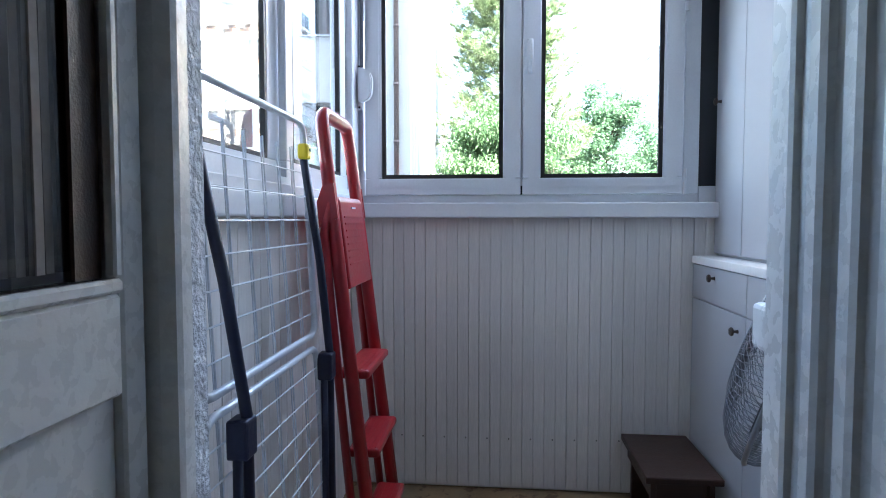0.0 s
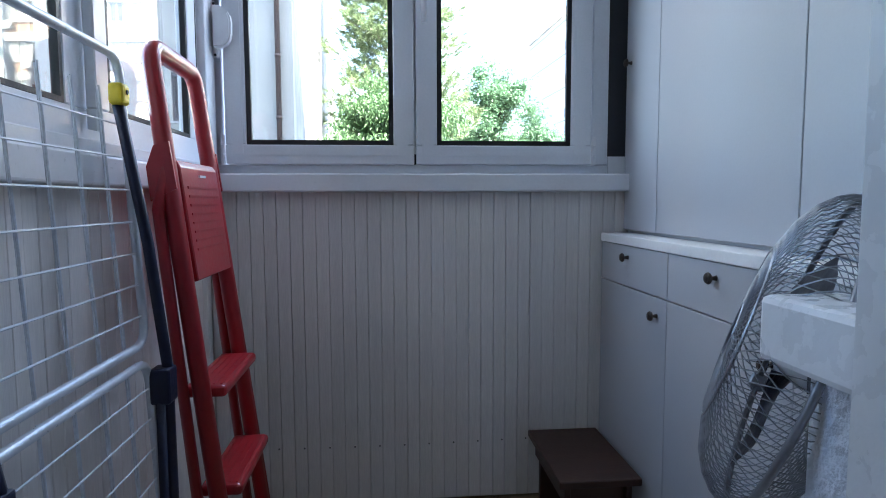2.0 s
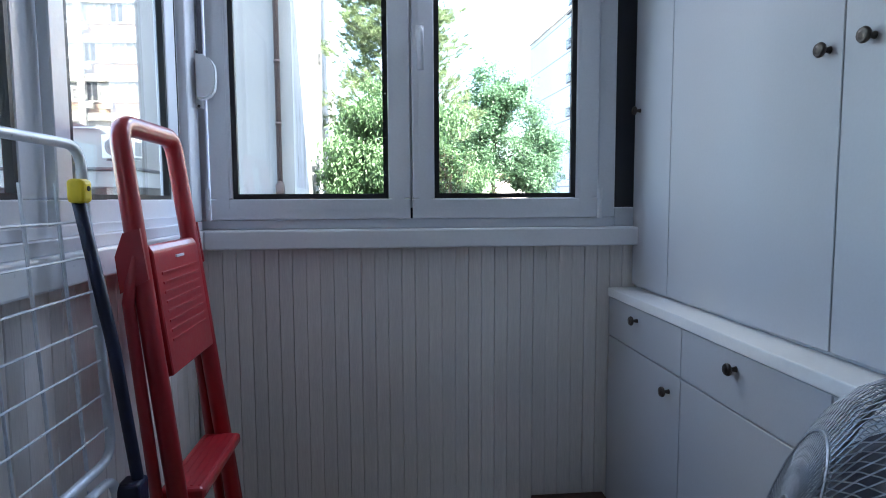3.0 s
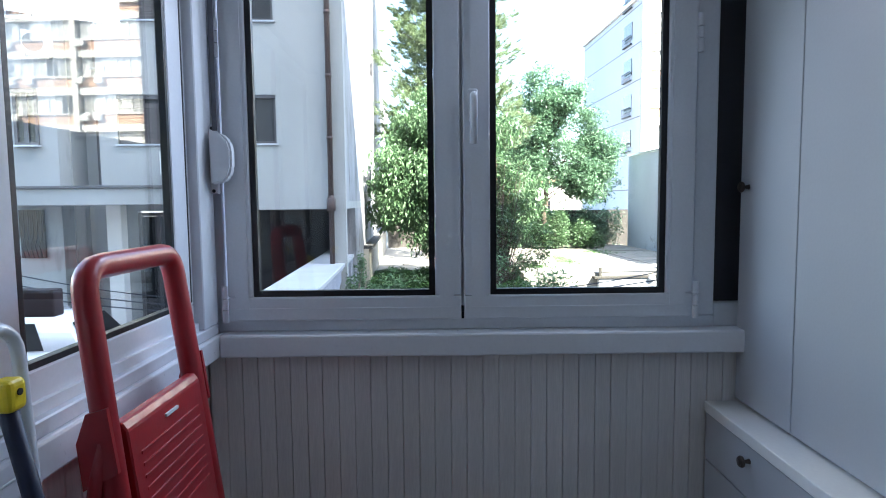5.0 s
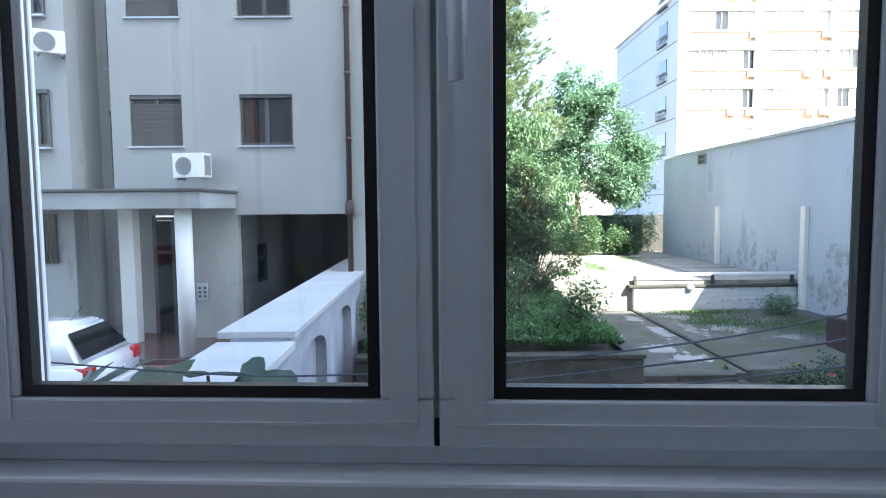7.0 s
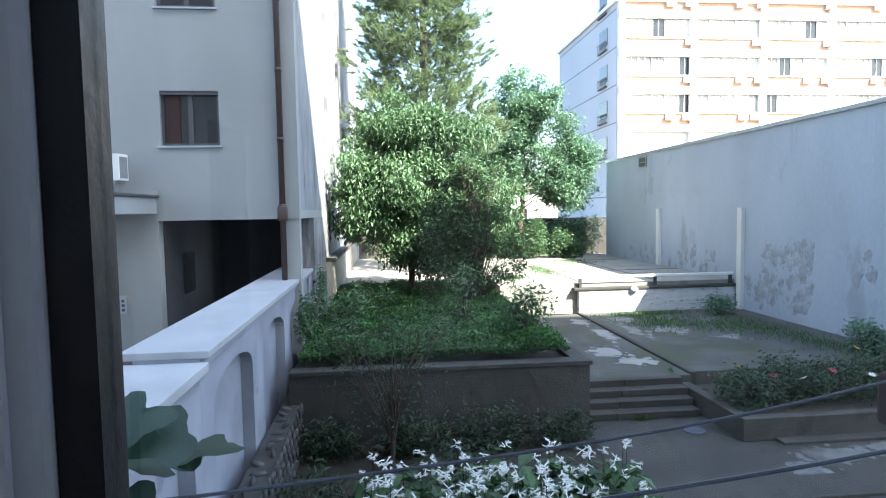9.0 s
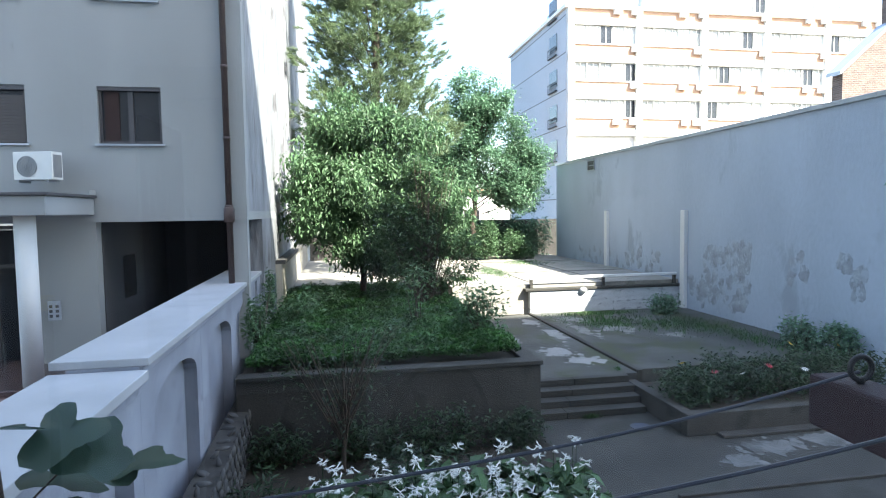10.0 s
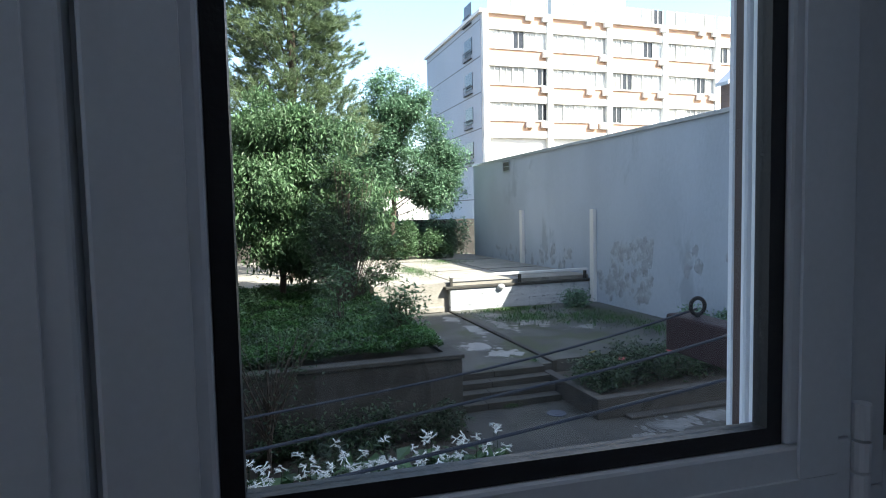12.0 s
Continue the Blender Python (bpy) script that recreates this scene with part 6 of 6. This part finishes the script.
# ground cover on the bed, grass tufts in the paving
rng = np.random.default_rng(5)
n = 70000
pts = np.stack([rng.uniform(-1.5, 3.85, n), 11.2 + 11.5 * rng.uniform(0, 1, n) ** 1.4, np.full(n, ZB + 0.1)], 1)
pts[:, 2] += 0.2 * np.abs(np.sin(pts[:, 0] * 2.3) * np.sin(pts[:, 1] * 1.7)) + rng.uniform(0, 0.12, n)
gc = leaves("ground_cover", pts, 0.07, M_GRASS, None, 51, 0.7, -0.3, fold=0.15, kind="stuff")
gc.matrix_world = GM
tagged(gc, "dense bright green ground cover on the bed", "ground cover", kind="stuff")
q = []
for (a, b, c, d, m, zz) in ((9.3, 18.6, 1.3, 1.3, 1500, Z1 + 0.03), (11.4, 17.6, 1.4, 1.6, 1500, Z1 + 0.03), (9.6, 20.2, 1.8, 0.4, 900, Z1 + 0.03), (12.3, 15.2, 0.7, 2.0, 900, Z1 + 0.03), (7.2, 26, 0.7, 2.5, 900, Z2), (10, 30, 1.6, 1.6, 700, Z2), (5.3, 23.3, 0.5, 0.6, 500, Z2), (6.6, 11.75, 0.3, 0.06, 120, Z0), (5.6, 11.6, 0.25, 0.05, 100, Z0), (6.9, 13.0, 0.05, 0.1, 30, Z1)):
    q.append(np.stack([rng.normal(a, c * 0.5, m), rng.normal(b, d * 0.5, m), np.full(m, zz)], 1))
gt = leaves("grass_tufts", np.concatenate(q), 0.11, M_GRASS, None, 52, 0.16, -1.0, kind="stuff")
gt.matrix_world = GM
tagged(gt, "sparse grass growing through the paving", "grass", kind="stuff")
# planter flowers
pf = shrub("planter_flowers", (9.3, 11.5, Z0 + 0.36), "leafy planter flowers with yellow and red blooms", [(-1.6, -0.3, 0.35, 0.7, 0.7, 0.4), (-0.5, 0, 0.4, 0.8, 0.8, 0.45), (0.7, 0, 0.38, 0.8, 0.8, 0.4), (1.9, 0, 0.4, 0.8, 0.8, 0.42), (2.9, -0.1, 0.35, 0.6, 0.7, 0.4)], M_DARKLEAF, 0.10, 620, 41, category="flowers")


def bloom(bm, c, r, petals, tilt, seed, cup=0.3):
    rnd = random.Random(seed)
    c = Vector(c)
    m = Matrix.Translation(c) @ Euler((rnd.uniform(-tilt, tilt), rnd.uniform(-tilt, tilt), rnd.uniform(0, 6.28))).to_matrix().to_4x4()
    for k in range(petals):
        a = 2 * math.pi * k / petals
        q_ = [Vector((0, 0, 0)), Vector((r * 0.55 * math.cos(a - 0.22), r * 0.55 * math.sin(a - 0.22), r * cup)), Vector((r * math.cos(a), r * math.sin(a), r * cup * 0.9)), Vector((r * 0.55 * math.cos(a + 0.22), r * 0.55 * math.sin(a + 0.22), r * cup))]
        bm.faces.new([bm.verts.new(m @ v) for v in q_])


for i, (u, v, zz, mt) in enumerate(((-1.9, -0.4, 0.85, M_YPETAL), (1.3, 0.3, 0.95, M_YPETAL), (2.4, 0.1, 0.9, M_YPETAL), (-1.2, -0.5, 0.65, M_RPETAL), (0.1, -0.5, 0.7, M_RPETAL), (0.9, -0.6, 0.6, M_PETAL), (-0.6, -0.6, 0.6, M_PETAL))):
    bm = bmesh.new()
    bloom(bm, (u, v, zz), 0.1, 9, 0.6, i)
    part("bloom", bm, mt, pf)
    bm = bmesh.new()
    cyl(bm, (u, v, 0.0), (u, v, zz), 0.006, seg=5)
    part("bloom_stem", bm, M_DARKLEAF, pf)

# white-flowered hostas below the window
hs_ = thing("hosta_plants", (1.75, 7.1, Z0 + 0.06), "hosta clump with broad leaves and white trumpet flowers", "flowers", garden=True)
rr_ = np.random.default_rng(77)
n = 1500
lp_ = np.stack([rr_.uniform(-2.0, 2.0, n), rr_.uniform(-1.3, 1.0, n), rr_.uniform(0.3, 0.78, n)], 1)
leaves("foliage", lp_, 0.3, M_DEEPGREEN, hs_, 61, 0.62, 0.25, "broad ribbed leaves", fold=0.2)
rnd = random.Random(8)
for i in range(140):
    u, v = rnd.uniform(-1.9, 1.9), rnd.uniform(-1.1, 0.95)
    zz = rnd.uniform(0.78, 1.1)
    bm = bmesh.new()
    for k in range(6):
        a = rnd.uniform(0, 6.28)
        e = Vector((0.075 * math.cos(a), 0.075 * math.sin(a), rnd.uniform(-0.06, 0.05)))
        c = Vector((u, v, zz + rnd.uniform(-0.05, 0.05)))
        tube(bm, [c, c + e * 0.6, c + e], 0.008, 5)
        bloom(bm, c + e, 0.036, 6, 1.2, rnd.randrange(9999), 0.1)
    part("flower_head", bm, M_PETAL, hs_, "white trumpet flower head")
    bm = bmesh.new()
    cyl(bm, (u, v, 0.05), (u, v, zz), 0.006, seg=5)
    part("stalk", bm, M_DARKLEAF, hs_)
structure("hosta_soil", boxes((-1.6, 4.15, 5.2, 10.85, Z0, Z0 + 0.06, 0.02)), M_SOIL, "dark soil bed below the window", "soil", True)
shrub("low_bush", (-1.0, 8.3, Z0 + 0.06), "sprawling grassy weeds on the soil", [(0, 0, 0.3, 0.5, 0.8, 0.35), (0.9, -0.3, 0.25, 0.7, 0.7, 0.3), (2.4, 0.8, 0.25, 0.9, 0.8, 0.3)], M_DARKLEAF, 0.16, 260, 42, ratio=0.25)

# large-leaved vine rising beside the garden wall
vn = thing("large_leaved_sapling", (-1.3, 3.3, Z0 + 0.42), "young plant with very large grey-green leaves", "plant", garden=True)
bm = bmesh.new()
trunk(bm, (-0.2, 0, -0.42), (-0.32, 0, 2.95), 0.03, 0.012, 6, 3, 7)
for a, b in (((-0.3, 0, 2.3), (-0.75, 0.1, 2.75)), ((-0.3, 0, 2.4), (0.1, 0.1, 2.8)), ((-0.3, 0, 2.6), (-0.55, -0.2, 3.05)), ((-0.3, 0, 2.0), (-0.9, -0.1, 2.2)), ((-0.3, 0, 2.1), (0.15, -0.1, 2.4))):
    trunk(bm, a, b, 0.012, 0.006, 3, 9, 6)
part("stem", bm, M_BARK, vn)
rnd = random.Random(15)
for (u, v, zz, s) in ((-0.75, 0.1, 2.78, 0.34), (0.1, 0.1, 2.82, 0.3), (-0.55, -0.2, 3.05, 0.3), (-0.9, -0.1, 2.22, 0.36), (0.15, -0.1, 2.45, 0.32), (-0.32, 0, 2.98, 0.26), (-0.1, 0.2, 2.62, 0.3), (-1.15, 0.0, 2.6, 0.32), (-0.5, 0.1, 2.5, 0.34), (-0.2, -0.2, 2.15, 0.3), (-1.2, 0.1, 2.95, 0.3), (-0.7, -0.2, 1.9, 0.34), (-0.9, 0.2, 3.0, 0.3), (-1.4, 0.0, 2.75, 0.34), (0.35, 0.1, 2.7, 0.26), (0.0, 0.0, 2.3, 0.3), (-1.0, 0.0, 2.4, 0.34), (-1.35, -0.2, 2.2, 0.34), (-0.45, -0.1, 2.3, 0.3), (-0.75, -0.1, 2.6, 0.3), (0.05, 0.1, 2.95, 0.28)):
    bm = bmesh.new()
    out = []
    for k in range(30):
        a = 2 * math.pi * k / 30
        lobe = 0.5 + 0.1 * math.cos(3 * (a - math.pi / 2)) + 0.2 * max(0, math.sin(a)) ** 6 - 0.24 * max(0, -math.sin(a)) ** 14
        w = lobe * (1 + 0.05 * (k % 2) + rnd.uniform(-0.05, 0.05))
        out.append((w * math.cos(a), 0.15 + w * math.sin(a)))
    c = bm.verts.new((0, 0.15, -0.05))
    ring = [bm.verts.new((x, y, -0.18 * (x * x + 0.5 * (y - 0.15) ** 2) + 0.05 * math.sin(7 * x))) for x, y in out]
    for k in range(len(ring)):
        bm.faces.new((c, ring[k], ring[(k + 1) % len(ring)]))
    bmesh.ops.scale(bm, vec=(1.25 * s, 1.25 * s, 1.25 * s), verts=bm.verts[:])
    bm.transform(pose(u, v, zz, rnd.uniform(-35, 5), rnd.uniform(-25, 25), rnd.uniform(120, 260)))
    part("leaf", bm, M_VINE, vn, smooth=True)

# overhanging foliage at the right-hand wall end
shrub("climbing_plant", (13.0, 10.6, 1.4), "leafy climber hanging over the wall end", [(0.3, -0.3, 1.6, 0.9, 0.6, 0.9), (1.3, -0.4, 2.4, 1.3, 0.7, 1.0), (2.6, -0.5, 2.6, 1.3, 0.7, 1.3), (-0.2, -0.2, 0.8, 0.4, 0.4, 0.5), (2.2, -0.5, 4.0, 1.6, 0.8, 0.8)], M_LEAF2, 0.24, 130, 44, lp=14, clump=0.16, category="climber")
shrub("wall_flowers", (12.7, 13.9, Z1), "leafy flowers before the wall end", [(0, 0, 0.4, 0.5, 0.5, 0.45), (0.5, -0.8, 0.4, 0.6, 0.5, 0.4)], M_LEAF2, 0.12, 500, 45, category="flowers")
